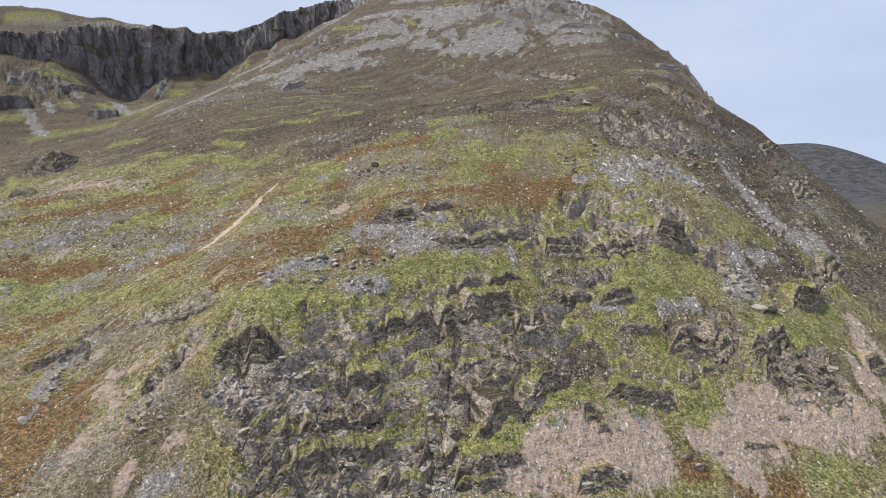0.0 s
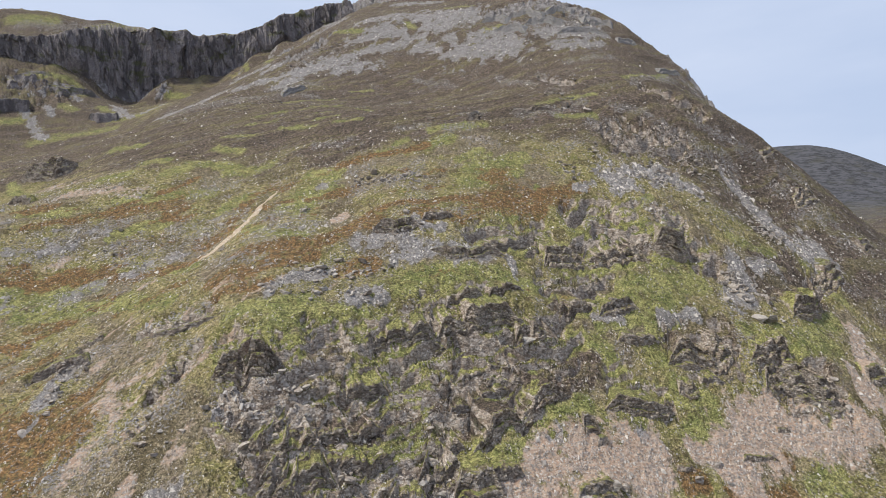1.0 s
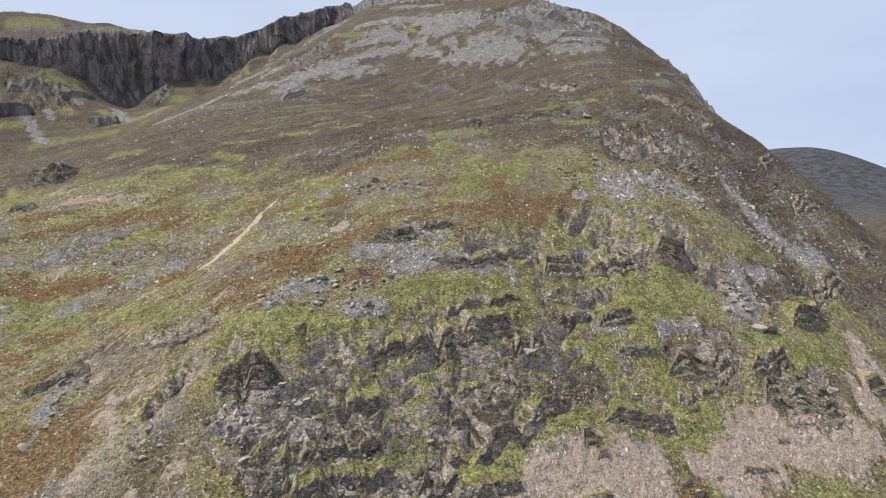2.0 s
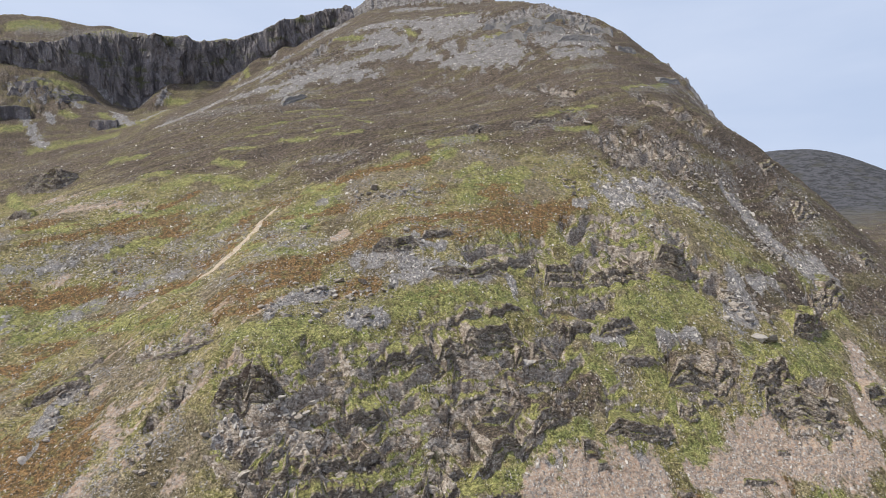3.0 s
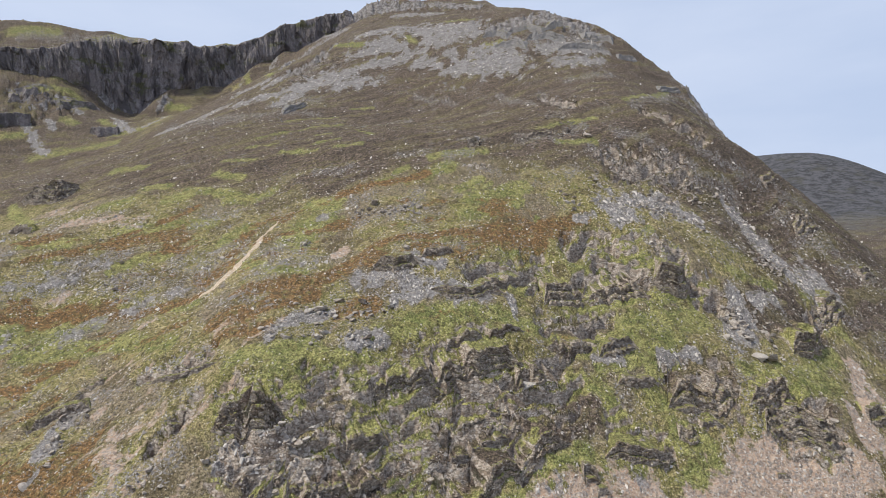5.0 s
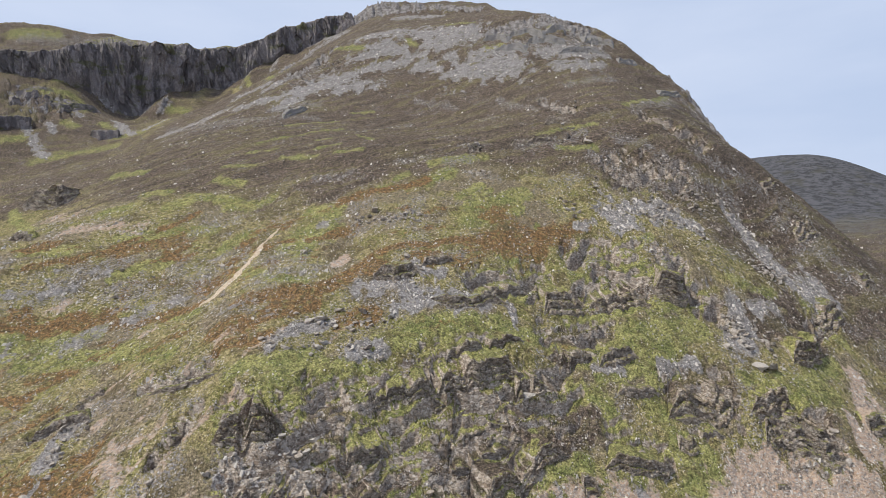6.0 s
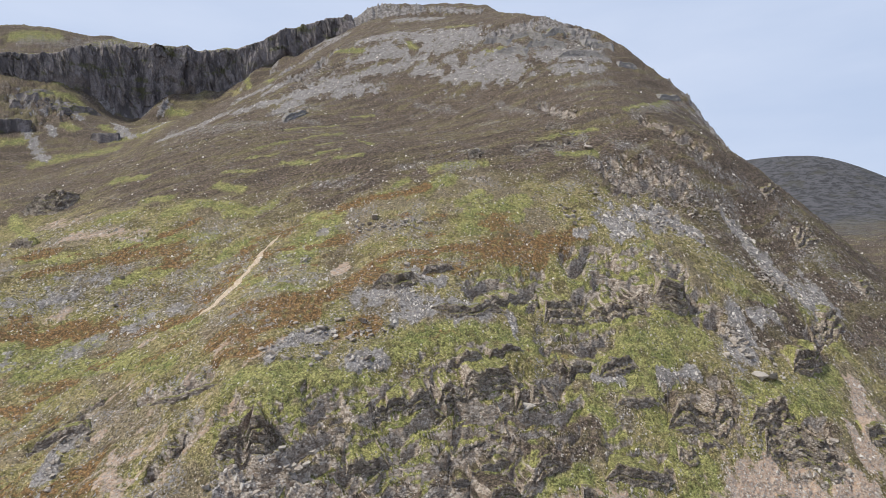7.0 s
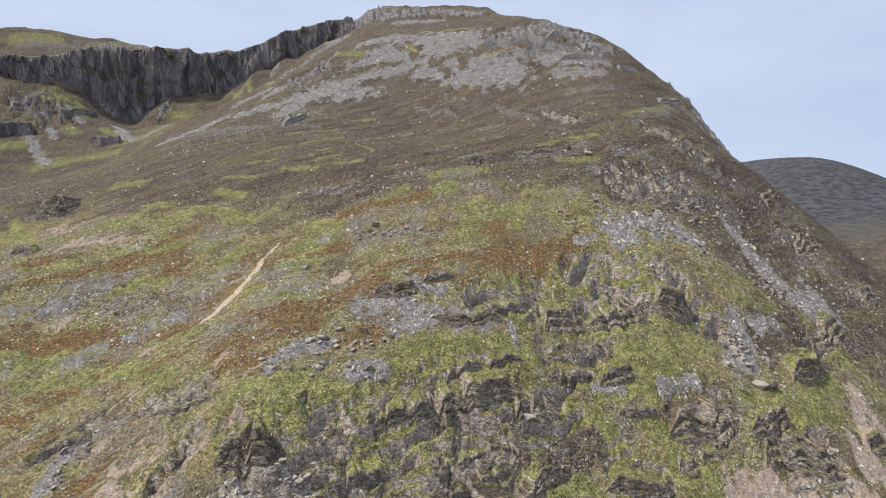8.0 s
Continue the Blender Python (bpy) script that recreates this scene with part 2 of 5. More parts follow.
paint("green", 1.4, (54.6, 147.3), (56.8, 145.4))
paint("green", 1.7, (125.7, 182.7), (115.7, 175.4))
paint("rust", 2.6, (-73.0, 187.8), (-60.8, 189.3), (-49.2, 193.8), (-43.1, 199.8))
paint("rust", 1.8, (-43.6, 202.1), (-37.3, 210.5), (-29.9, 215.4), (-26.6, 223.0))
paint("rust", 1.3, (-26.6, 223.0), (-18.4, 226.6), (-5.3, 228.1), (8.0, 234.4))
paint("rust", 1.8, (3.5, 232.3), (14.8, 234.7), (22.1, 240.0))
paint("rust", 3.2, (17.1, 235.2), (33.7, 240.7), (51.3, 247.3))
paint("rust", 2.7, (21.4, 232.4), (40.0, 236.8))
paint("rust", 1.7, (52, 250), (62, 254))
paint("rust", 1.6, (-48, 270), (-35, 273), (-17, 275), (-7, 279))
paint("rust", 1.0, (-172.0, 240.1), (-157.7, 246.6), (-143, 255), (-135, 262))
paint("rust", 1.0, (-130, 267), (-122, 273), (-116, 279))
paint("rust", 1.7, (-95.0, 227.3), (-88.2, 221.4))
paint("rust", 2.1, (-70.4, 201.1), (-54.7, 200.0), (-47.6, 202.7))
paint("rust", 1.8, (-118.7, 211.2), (-106.1, 210.3), (-89.2, 213.4))
paint("rust", 1.4, (-137.5, 182.3), (-128.2, 179.1))
paint("rust", 3.0, (-110.8, 146.9), (-99.4, 142.8), (-89.7, 142.7))
paint("rust", 1.3, (-97.3, 152.3), (-92.2, 153.6))
paint("rust", 2.0, (-33.6, 189.6), (-22.9, 192.2))
paint("rust", 1.0, (-159.8, 211.7), (-149.0, 213.8))
paint("rust", 1.6, (-69.8, 179.5), (-61.2, 179.7))
paint("rust", 1.6, (62.6, 152.8), (67.2, 151.7))
paint("rust", 1.0, (95.8, 172.5), (99.6, 171.5))
paint("rust", 1.1, (95.0, 165.8), (97.0, 164.3))
paint("rust", 2.1, (76.3, 151.0), (92.7, 154.0))
paint("rust", 1.1, (26.0, 137.9), (32.9, 139.0))
paint("rust", 3.2, (-100.8, 137.3), (-94.3, 139.4), (-88.8, 145.8))
paint("heather", 2.1, (9.9, 154.8), (20.7, 157.7))
paint("heather", 2.3, (27.6, 162.5), (38.2, 168.2), (45.0, 176.0))
paint("heather", 2.2, (-30.4, 141.3), (-20.1, 145.8))
paint("heather", 2.6, (75.8, 189.6), (93.8, 196.7))
paint("heather", 3.9, (119.8, 220.4), (144.1, 235.9), (143.1, 227.0))
paint("heather", 2.5, (115.7, 189.2), (124.1, 188.3), (123.2, 184.3))
paint("heather", 1.9, (36.7, 194.7), (49.6, 201.5))
paint("heather", 2.1, (67.0, 220.6), (77.0, 225.0))
paint("heather", 1.7, (36.3, 174.5), (41.4, 174.8))
paint("heather", 1.7, (-12.0, 148.9), (-6.4, 152.0))
paint("heather", 1.8, (69.9, 183.7), (80.5, 187.8))
paint("heather", 2.8, (166.3, 241.7), (178.8, 243.0))
paint("heather", 1.4, (18.3, 163.9), (28.0, 165.1))
paint("heather", 2.7, (123.4, 235.3), (142.0, 239.9))
paint("heather", 1.7, (-13.4, 148.1), (-6.4, 150.6))
paint("heather", 2.1, (-0.6, 154.1), (11.2, 152.8))
paint("scree", 3.6, (76, 259), (86, 268), (102, 269))
paint("scree", 2.3, (107, 269), (113, 263))
paint("scree", 1.2, (57, 252), (65, 255))
paint("scree", 3.7, (143, 283), (146, 274), (147, 261))
paint("scree", 3.5, (148, 258), (156, 255), (167, 261))
paint("scree", 2.2, (161, 255), (157.3, 247.7))
paint("scree", 3.1, (112.6, 227.1), (110.3, 218.2), (105.7, 211.2))
paint("scree", 1.6, (120.2, 229.1), (132.3, 235.0))
paint("scree", 2.2, (-105.3, 157.8), (-105.6, 162.8), (-101.5, 166.5))
paint("scree", 1.6, (-105.8, 154.1), (-103.9, 155.7))
paint("scree", 0.6, (-102.7, 147.6), (-103.2, 145.3))
paint("scree", 2.0, (-46.1, 143.5), (-42.4, 145.1), (-37.1, 146.4))
paint("scree", 1.5, (-53.3, 142.5), (-50.3, 143.7))
paint("scree", 1.9, (-29.8, 178.0), (-17.9, 179.4))
paint("scree", 1.6, (-51.7, 177.0), (-43.9, 186.9), (-36.6, 186.8))
paint("scree", 2.2, (-28.4, 204.7), (-16.6, 204.6))
paint("scree", 2.5, (-12.5, 202.0), (3.0, 198.9), (14.6, 199.7))
paint("scree", 1.8, (-13.2, 213.6), (-0.9, 212.1))
paint("scree", 1.3, (-15.7, 194.0), (-4.5, 196.2))
paint("scree", 1.3, (22.6, 202.9), (24.0, 198.0))
paint("scree", 1.3, (25.4, 149.7), (30.4, 153.0))
paint("scree", 1.5, (53.0, 159.3), (58.2, 158.6))
paint("scree", 0.9, (48.6, 190.0), (58.1, 191.1))
paint("scree", 1.1, (72.7, 195.9), (85.5, 199.5))
paint("scree", 6.2, (-143, 520), (-116, 536), (-93, 552))
paint("scree", 4.5, (-184, 525), (-152, 518))
paint("scree", 5.9, (-88, 554), (-55, 546), (-35, 554))
paint("scree", 5.0, (-71, 590), (-47, 570))
paint("scree", 5.2, (-52, 637), (-35, 562))
paint("scree", 4.8, (-23, 536), (-13, 553), (8, 562))
paint("scree", 3.3, (2, 492), (10, 497))
paint("scree", 5.3, (17, 497), (41, 498), (58, 482))
paint("scree", 4.4, (32, 507), (56, 508))
paint("scree", 4.0, (-14, 597), (9, 592))
paint("scree", 5.0, (-62, 753), (-4, 734))
paint("scree", 3.3, (98, 496), (121, 494))
paint("scree", 2.7, (102, 469), (121, 475))
paint("scree", 2.7, (29, 553), (47, 571))
paint("scree", 2.7, (-422, 589), (-389, 558), (-367, 541))
paint("scree", 2.3, (-401, 595), (-387, 583))
paint("scree", 2.4, (-418, 634), (-406, 626))
paint("scree", 1.8, (-398, 631), (-386, 627))
paint("scree", 4.6, (-259, 544), (-234, 535), (-199, 536))
paint("scree", 2.4, (-364, 647), (-323, 589))
paint("scree", 1.7, (-62.0, 125.5), (-59.0, 126.9))
paint("scree", 1.5, (55.3, 157.1), (57.1, 153.9))
paint("scree", 1.6, (15.6, 139.5), (23.5, 138.7))
paint("scree", 1.3, (-1.8, 136.3), (6.1, 137.2))
paint("grit", 3.6, (-214, 319), (-189, 300))
paint("grit", 2.6, (-173, 267), (-157, 270), (-141, 269))
paint("grit", 1.9, (-41.2, 220.6), (-38.9, 225.5))
paint("grit", 1.7, (-87.2, 150.1), (-81.4, 147.6), (-80.0, 140.1))
paint("grit", 1.0, (-79.2, 151.4), (-74.4, 159.9))
paint("grit", 1.3, (-87.7, 156.2), (-78.1, 155.1))
paint("grit", 1.0, (-103.6, 201.6), (-100.5, 203.3))
paint("grit", 1.5, (-149.7, 220.9), (-143.2, 224.1))
paint("gravel", 2.0, (152.7, 218.9), (152.3, 212.5), (154.0, 209.2))
paint("gravel", 2.2, (135.4, 194.1), (134.0, 187.0))
paint("gravel", 3.6, (86.4, 170.8), (87.9, 167.5))
paint("gravel", 3.2, (107.0, 175.0), (107.3, 170.1), (118.8, 172.6))
paint("gravel", 3.1, (78.1, 157.4), (87.1, 160.2))
paint("gravel", 1.8, (68.9, 159.0), (74.3, 159.0))
paint("gravel", 3.2, (31.0, 149.4), (40.6, 153.1))
paint("gravel", 3.5, (48.7, 155.4), (50.6, 152.2), (55.5, 153.5))
paint("gravel", 2.7, (124.5, 178.3), (130.2, 176.9))
paint("grit", 1.5, (-68.9, 124.9), (-69.4, 130.3))
paint("grit", 1.6, (-84.3, 134.1), (-81.4, 140.3))
paint("grit", 1.2, (-60.4, 135.4), (-63.4, 133.5))
paint("stony", 4.4, (-128.5, 228.5), (-114.2, 226.5))
paint("stony", 4.5, (-111.4, 239.2), (-92.7, 227.2))
paint("stony", 2.8, (-90.2, 243.8), (-82.6, 242.4))
paint("stony", 3.5, (-156.6, 224.7), (-150.0, 231.1))
paint("stony", 2.9, (-117.6, 220.5), (-106.1, 214.5))
paint("stony", 3.3, (-34.2, 246.6), (-20.1, 247.3), (-11, 259))
paint("stony", 2.6, (-42, 264), (-32, 266))
paint("stony", 4.0, (77, 300), (89, 295), (102, 290))
paint("stony", 5.1, (113, 298), (127, 297))
paint("stony", 3.4, (135, 295), (145, 298))
paint("stony", 3.7, (70, 417), (75, 360))
paint("stony", 2.7, (40, 311), (59, 313), (76, 321))
paint("stony", 2.4, (9, 312), (20, 313))
paint("stony", 3.5, (-261, 560), (-174, 470), (-124, 453), (-97, 448))
paint("stony", 5.6, (-141, 574), (-120, 581))
paint("stony", 2.5, (9.3, 211.1), (24.1, 216.8))
paint("stony", 2.1, (-3.0, 220.9), (5.6, 225.3))
paint("stony", 3.7, (84.6, 240.5), (94.3, 235.9))
paint("stony", 2.0, (123, 253), (131, 258))
paint("stony", 1.7, (-81.7, 175.5), (-69.4, 174.4))
paint("stony", 1.3, (-89.4, 174.0), (-82.2, 173.0))
paint("stony", 1.5, (-108.1, 171.9), (-94.4, 170.9))
paint("stony", 1.4, (-75.3, 161.8), (-67.0, 160.6))
paint("stony", 2.2, (58, 282), (67, 284))
paint("stony", 3.1, (-71.9, 230.5), (-55.3, 225.9))
paint("stony", 2.2, (-76.2, 143.1), (-67.5, 145.1))
paint("stony", 2.6, (-88.0, 132.0), (-78.9, 133.6))
paint("tufts", 4.7, (-128, 633), (-83, 593))
paint("tufts", 4.5, (-37, 597), (-27, 571))
paint("tufts", 2.5, (-75, 540), (-32, 517), (-12, 518))
paint("tufts", 2.7, (-68, 562), (-46, 563))
paint("tufts", 2.5, (-5, 534), (3, 518))
paint("tufts", 2.6, (18, 537), (34, 539))
paint("tufts", 2.3, (-74, 612), (-56, 609))
paint("tufts", 2.2, (-99, 558), (-78, 563))
paint("tufts", 0.8, (82, 264), (87, 261))
paint("tufts", 0.7, (154, 261), (142.7, 249.2))
paint("tufts", 0.6, (109.7, 221.3), (105.6, 217.1))
paint("tufts", 0.5, (-106.3, 161.6), (-101.2, 158.5))
paint("tufts", 0.6, (-6.6, 199.9), (-2.7, 201.7))
paint("tufts", 0.6, (6.9, 201.2), (10.7, 199.7))
paint("tufts", 0.5, (-24.9, 179.7), (-21.3, 178.6))
paint("craggy", 3.8, (-57.0, 154.5), (-48.5, 151.1))
paint("craggy", 5.4, (-44.1, 137.6), (-31.3, 139.2), (-22.9, 145.5))
paint("craggy", 4.6, (-34.3, 159.3), (-13.6, 168.2), (2.7, 176.2), (16.8, 182.2))
paint("craggy", 4.8, (-12.7, 157.4), (2.5, 162.9), (18.7, 167.7), (36.6, 176.1))
paint("craggy", 4.7, (53.9, 219.1), (75.3, 226.5))
paint("craggy", 4.3, (73.8, 184.6), (91.2, 191.2))
paint("craggy", 4.3, (105.9, 184.9), (120.9, 186.1))
paint("craggy", 6.4, (36, 578), (88, 557), (132, 539))
paint("craggy", 13.1, (-450, 627), (-405, 614))
paint("craggy", 4.1, (90.0, 236.6), (94.3, 235.9))
paint("craggy", 6.2, (88, 290), (117, 293))
paint("craggy", 6.7, (-141, 574), (-122, 588))
paint("craggy", 2.7, (147.0, 233.2), (157.8, 243.0))

paint("rock", 1.9, (-52, 142), (-46, 140), (-40, 138))
paint("rock", 2.2, (-36, 142), (-28, 142), (-20, 144))
paint("rock", 1.8, (-46, 137), (-35, 137), (-22, 140))
paint("rock", 1.5, (-59, 155), (-55, 149))
paint("rock", 1.8, (-52, 154), (-45, 153))
paint("rock", 1.4, (-1, 161), (10, 161), (15, 161))
paint("rock", 1.6, (7, 167), (14, 167))
paint("rock", 1.4, (-2, 148), (1, 149))
paint("rock", 1.6, (-16, 138), (-6, 141), (2, 145))
paint("rock", 1.8, (-43, 132), (-36, 133), (-33, 139))
paint("rock", 1.8, (-30, 127), (-18, 132), (-11, 132))
paint("rock", 1.6, (-24, 138), (-19, 138))
paint("rock", 1.6, (104, 185), (116, 184))
paint("rock", 1.4, (88, 188), (93, 187))
paint("rock", 1.8, (87, 241), (95, 238))
paint("rock", 1.8, (60, 236), (66, 234))
paint("rock", 3.8, (98, 582), (119, 552))
paint("rock", 3.7, (51, 563), (81, 547))
paint("craggy", 5.4, (-50, 146), (-32, 151))
paint("craggy", 5.8, (-23, 149), (-4, 158), (18, 160))
paint("craggy", 4.8, (-41, 129), (-23, 131), (-3, 140))
paint("craggy", 4.9, (-4, 165), (16, 170), (37, 180))
paint("craggy", 3.5, (35, 197), (54, 202))
paint("craggy", 3.0, (50, 171), (65, 172))
paint("craggy", 3.8, (11, 212), (37, 221))
paint("craggy", 4.6, (51, 235), (78, 240))
paint("craggy", 3.5, (97, 227), (103, 225))
paint("craggy", 1.7, (-89, 173), (-69, 174))
paint("craggy", 1.6, (-115, 166), (-106, 173))
paint("craggy", 1.8, (-73, 150), (-66, 159))
paint("heather", 2.4, (-1, 157), (12, 160))
paint("heather", 2.7, (43, 199), (54, 204))
paint("scree", 10.5, (-129, 524), (-97, 544), (-56, 558))
paint("scree", 12.2, (-80, 576), (-36, 582), (-3, 570))
paint("scree", 14.9, (-55, 602), (-14, 597), (25, 579))
paint("scree", 8.1, (-23, 523), (8, 529))
paint("scree", 10.6, (7, 505), (36, 502), (59, 493))
paint("scree", 7.0, (28, 526), (58, 522))
paint("scree", 5.8, (85, 505), (132, 499))
paint("scree", 4.6, (89, 475), (126, 475))
paint("tufts", 4.4, (-63, 528), (-12, 503), (25, 480))
paint("tufts", 4.5, (-49, 596), (-25, 581))
paint("tufts", 3.6, (-13, 548), (3, 524))
paint("tufts", 3.6, (18, 539), (34, 541))
paint("tufts", 4.8, (-3, 639), (32, 603))
paint("tufts", 4.6, (-113, 601), (-84, 599))
paint("tufts", 2.7, (-84, 565), (-52, 565))
paint("tufts", 2.7, (-98, 553), (-73, 560))
paint("tufts", 2.6, (39, 534), (58, 528))
paint("stony", 5.4, (-125, 577), (-131, 555))
paint("stony", 6.0, (73, 521), (136, 514))
paint("stony", 5.2, (-177, 455), (-137, 453))
paint("stony", 3.6, (-225, 472), (-186, 465))
paint("stony", 3.8, (113, 350), (173, 444))
paint("stony", 2.4, (15, 284), (26, 280))
paint("stony", 2.3, (2, 294), (13, 297))
paint("stony", 3.6, (149, 312), (166, 311))
paint("stony", 3.4, (164, 292), (185, 293))
paint("stony", 2.7, (182, 273), (205, 282))
paint("rock", 6.5, (52, 570), (95, 567), (132, 536))
paint("rock", 3.9, (-142, 577), (-128, 592))
paint("rock", 2.6, (80, 300), (96, 289))
paint("rock", 2.5, (108, 291), (124, 290))
paint("craggy", 7.5, (52, 564), (94, 561), (135, 528))
paint("craggy", 9.1, (-114, 816), (-34, 787), (47, 746))
paint("rock", 6.9, (-115, 822), (-35, 802), (47, 757))
paint("heather", 6.0, (-450, 619), (-425, 627))
paint("heather", 5.7, (-426, 578), (-419, 601))
paint("heather", 6.8, (-375, 577), (-347, 597))
paint("scree", 2.3, (-351, 635), (-308, 581))
paint("scree", 2.9, (-304, 591), (-301, 632))
paint("stony", 5.6, (-505, 704), (-463, 723), (-419, 744))
paint("rust", 2.1, (-148, 212), (-138, 215), (-123, 215))
paint("rust", 1.7, (-59, 178), (-50, 183))
paint("heather", 4.1, (139, 251), (175, 279))
paint("heather", 4.5, (169, 254), (199, 267))
paint("heather", 4.2, (143, 320), (159, 303))
paint("gravel", 1.7, (145, 205), (144, 198))
paint("gravel", 3.1, (82, 165), (75, 158))
paint("gravel", 2.7, (101, 177), (100, 169))
paint("green", 1.2, (13, 175), (19, 174))
paint("green", 1.6, (-36, 166), (-23, 170))
paint("gravel", 3.7, (85, 168), (101, 171), (118, 172))
paint("gravel", 3.8, (25, 145), (40, 150), (57, 154))
paint("gravel", 1.9, (15, 138), (24, 140))
paint("gravel", 2.4, (151, 218), (148, 206), (138, 189))
paint("rust", 1.2, (96, 173), (99, 171))
paint("green", 2.2, (68, 164), (73, 163))
paint("rock", 5.2, (-145, 569), (-129, 596), (-113, 633))
paint("craggy", 6.9, (-147, 576), (-124, 602), (-112, 662))
paint("stony", 3.9, (185, 464), (193, 440))
paint("craggy", 5.1, (120, 343), (140, 327))
paint("craggy", 4.4, (68, 403), (78, 361))
paint("stony", 2.8, (-58, 413), (-27, 431))
paint("stony", 2.6, (29, 398), (42, 381))
paint("stony", 2.3, (-24, 299), (-7, 301))
paint("green", 2.1, (-73, 336), (-61, 342))
paint("green", 1.3, (14, 265), (22, 270))
paint("green", 1.8, (-23, 282), (-18, 286))
paint("green", 2.2, (-130, 298), (-101, 287))
paint("green", 2.9, (-210, 374), (-184, 364))
paint("green", 2.4, (-159, 309), (-142, 305))
paint("scree", 7.0, (-135, 492), (-118, 522), (-90, 536))
paint("scree", 6.0, (-91, 512), (-48, 522))
paint("scree", 8.5, (-88, 630), (-51, 629))
paint("scree", 5.0, (-202, 575), (-174, 575))
paint("scree", 4.9, (-168, 556), (-147, 576))
paint("rock", 6.5, (-168, 612), (-171, 758), (-134, 753))
paint("scree", 6.1, (-178, 821), (-128, 758))
paint("stony", 4.0, (-256, 549), (-182, 467), (-142, 456))
paint("stony", 4.2, (-141, 482), (-105, 484))
paint("stony", 2.7, (92, 315), (109, 312))
paint("stony", 2.7, (131, 314), (147, 309))
paint("stony", 3.4, (90, 435), (127, 448))
paint("stony", 3.2, (41, 445), (59, 393))
paint("stony", 3.1, (-20, 475), (7, 453))
paint("stony", 2.3, (-64, 296), (-47, 295))
paint("stony", 2.6, (-114, 266), (-95, 272))
paint("stony", 2.4, (-142, 244), (-130, 248))
paint("green", 2.3, (-145, 263), (-123, 265), (-104, 267))
paint("green", 1.9, (-179, 250), (-161, 252))
paint("green", 2.1, (-134, 238), (-115, 247))
paint("green", 2.1, (-199, 285), (-259, 352))
paint("scree", 4.9, (74, 259), (89, 268), (105, 269))
paint("scree", 3.1, (104, 268), (114, 264))
paint("scree", 5.0, (142, 281), (145, 272), (147, 261))
paint("scree", 4.5, (147, 257), (156, 255), (167, 260))
paint("scree", 4.0, (111, 226), (111, 218), (106, 212))
paint("stony", 3.5, (175, 306), (188, 308))
paint("stony", 3.3, (167, 282), (190, 285))

PATH = ((-87.6, 210.0), (-86.4, 212.9), (-83.3, 213.4), (-81.8, 221.6), (-79.7, 224.7), (-77.8, 230.1), (-76.1, 240.6), (-74.4, 250.4), (-72.5, 257.5))
LOWER_CLIFFS = (((-440, 566, 8), (-425, 573, 14), (-410, 580, 8)), ((-352, 583, 6), (-338, 576, 13), (-322, 580, 9)))

def strokes(x, y, kind, seed, fray=0.45):
    """How far each place belongs to one kind of cover, 0 to 1, with frayed edges."""
    weight = np.zeros(np.shape(x))
    warp = layers(x, y * 0.7, 7, 5, seed, 0.65)
    for line, half in STROKES.get(kind, ()):
        xs, ys = [p[0] for p in line], [p[1] for p in line]
        reach = 4 * half + 4
        near = np.nonzero((x > min(xs) - reach) & (x < max(xs) + reach) & (y > min(ys) - 2 * reach) & (y < max(ys) + 2 * reach))[0]
        if len(near):
            d, _, _ = along(x[near], y[near], line, 0.6)
            weight[near] = np.maximum(weight[near], smooth(1.8, 0.15, d / half + fray * warp[near]))
    return weight


def steepness(x, y):
    """The landform's slope, where it may be cliff."""
    slope = np.full(np.shape(x), 0.6, np.float32)
    far = np.nonzero((y > 330) & (y < 1400) & (np.abs(x) < y))[0]
    xf, yf = x[far], y[far]
    here = landform(xf, yf)
    slope[far] = np.hypot(landform(xf + 2.5, yf) - here, landform(xf, yf + 2.5) - here) / 2.5
    return slope


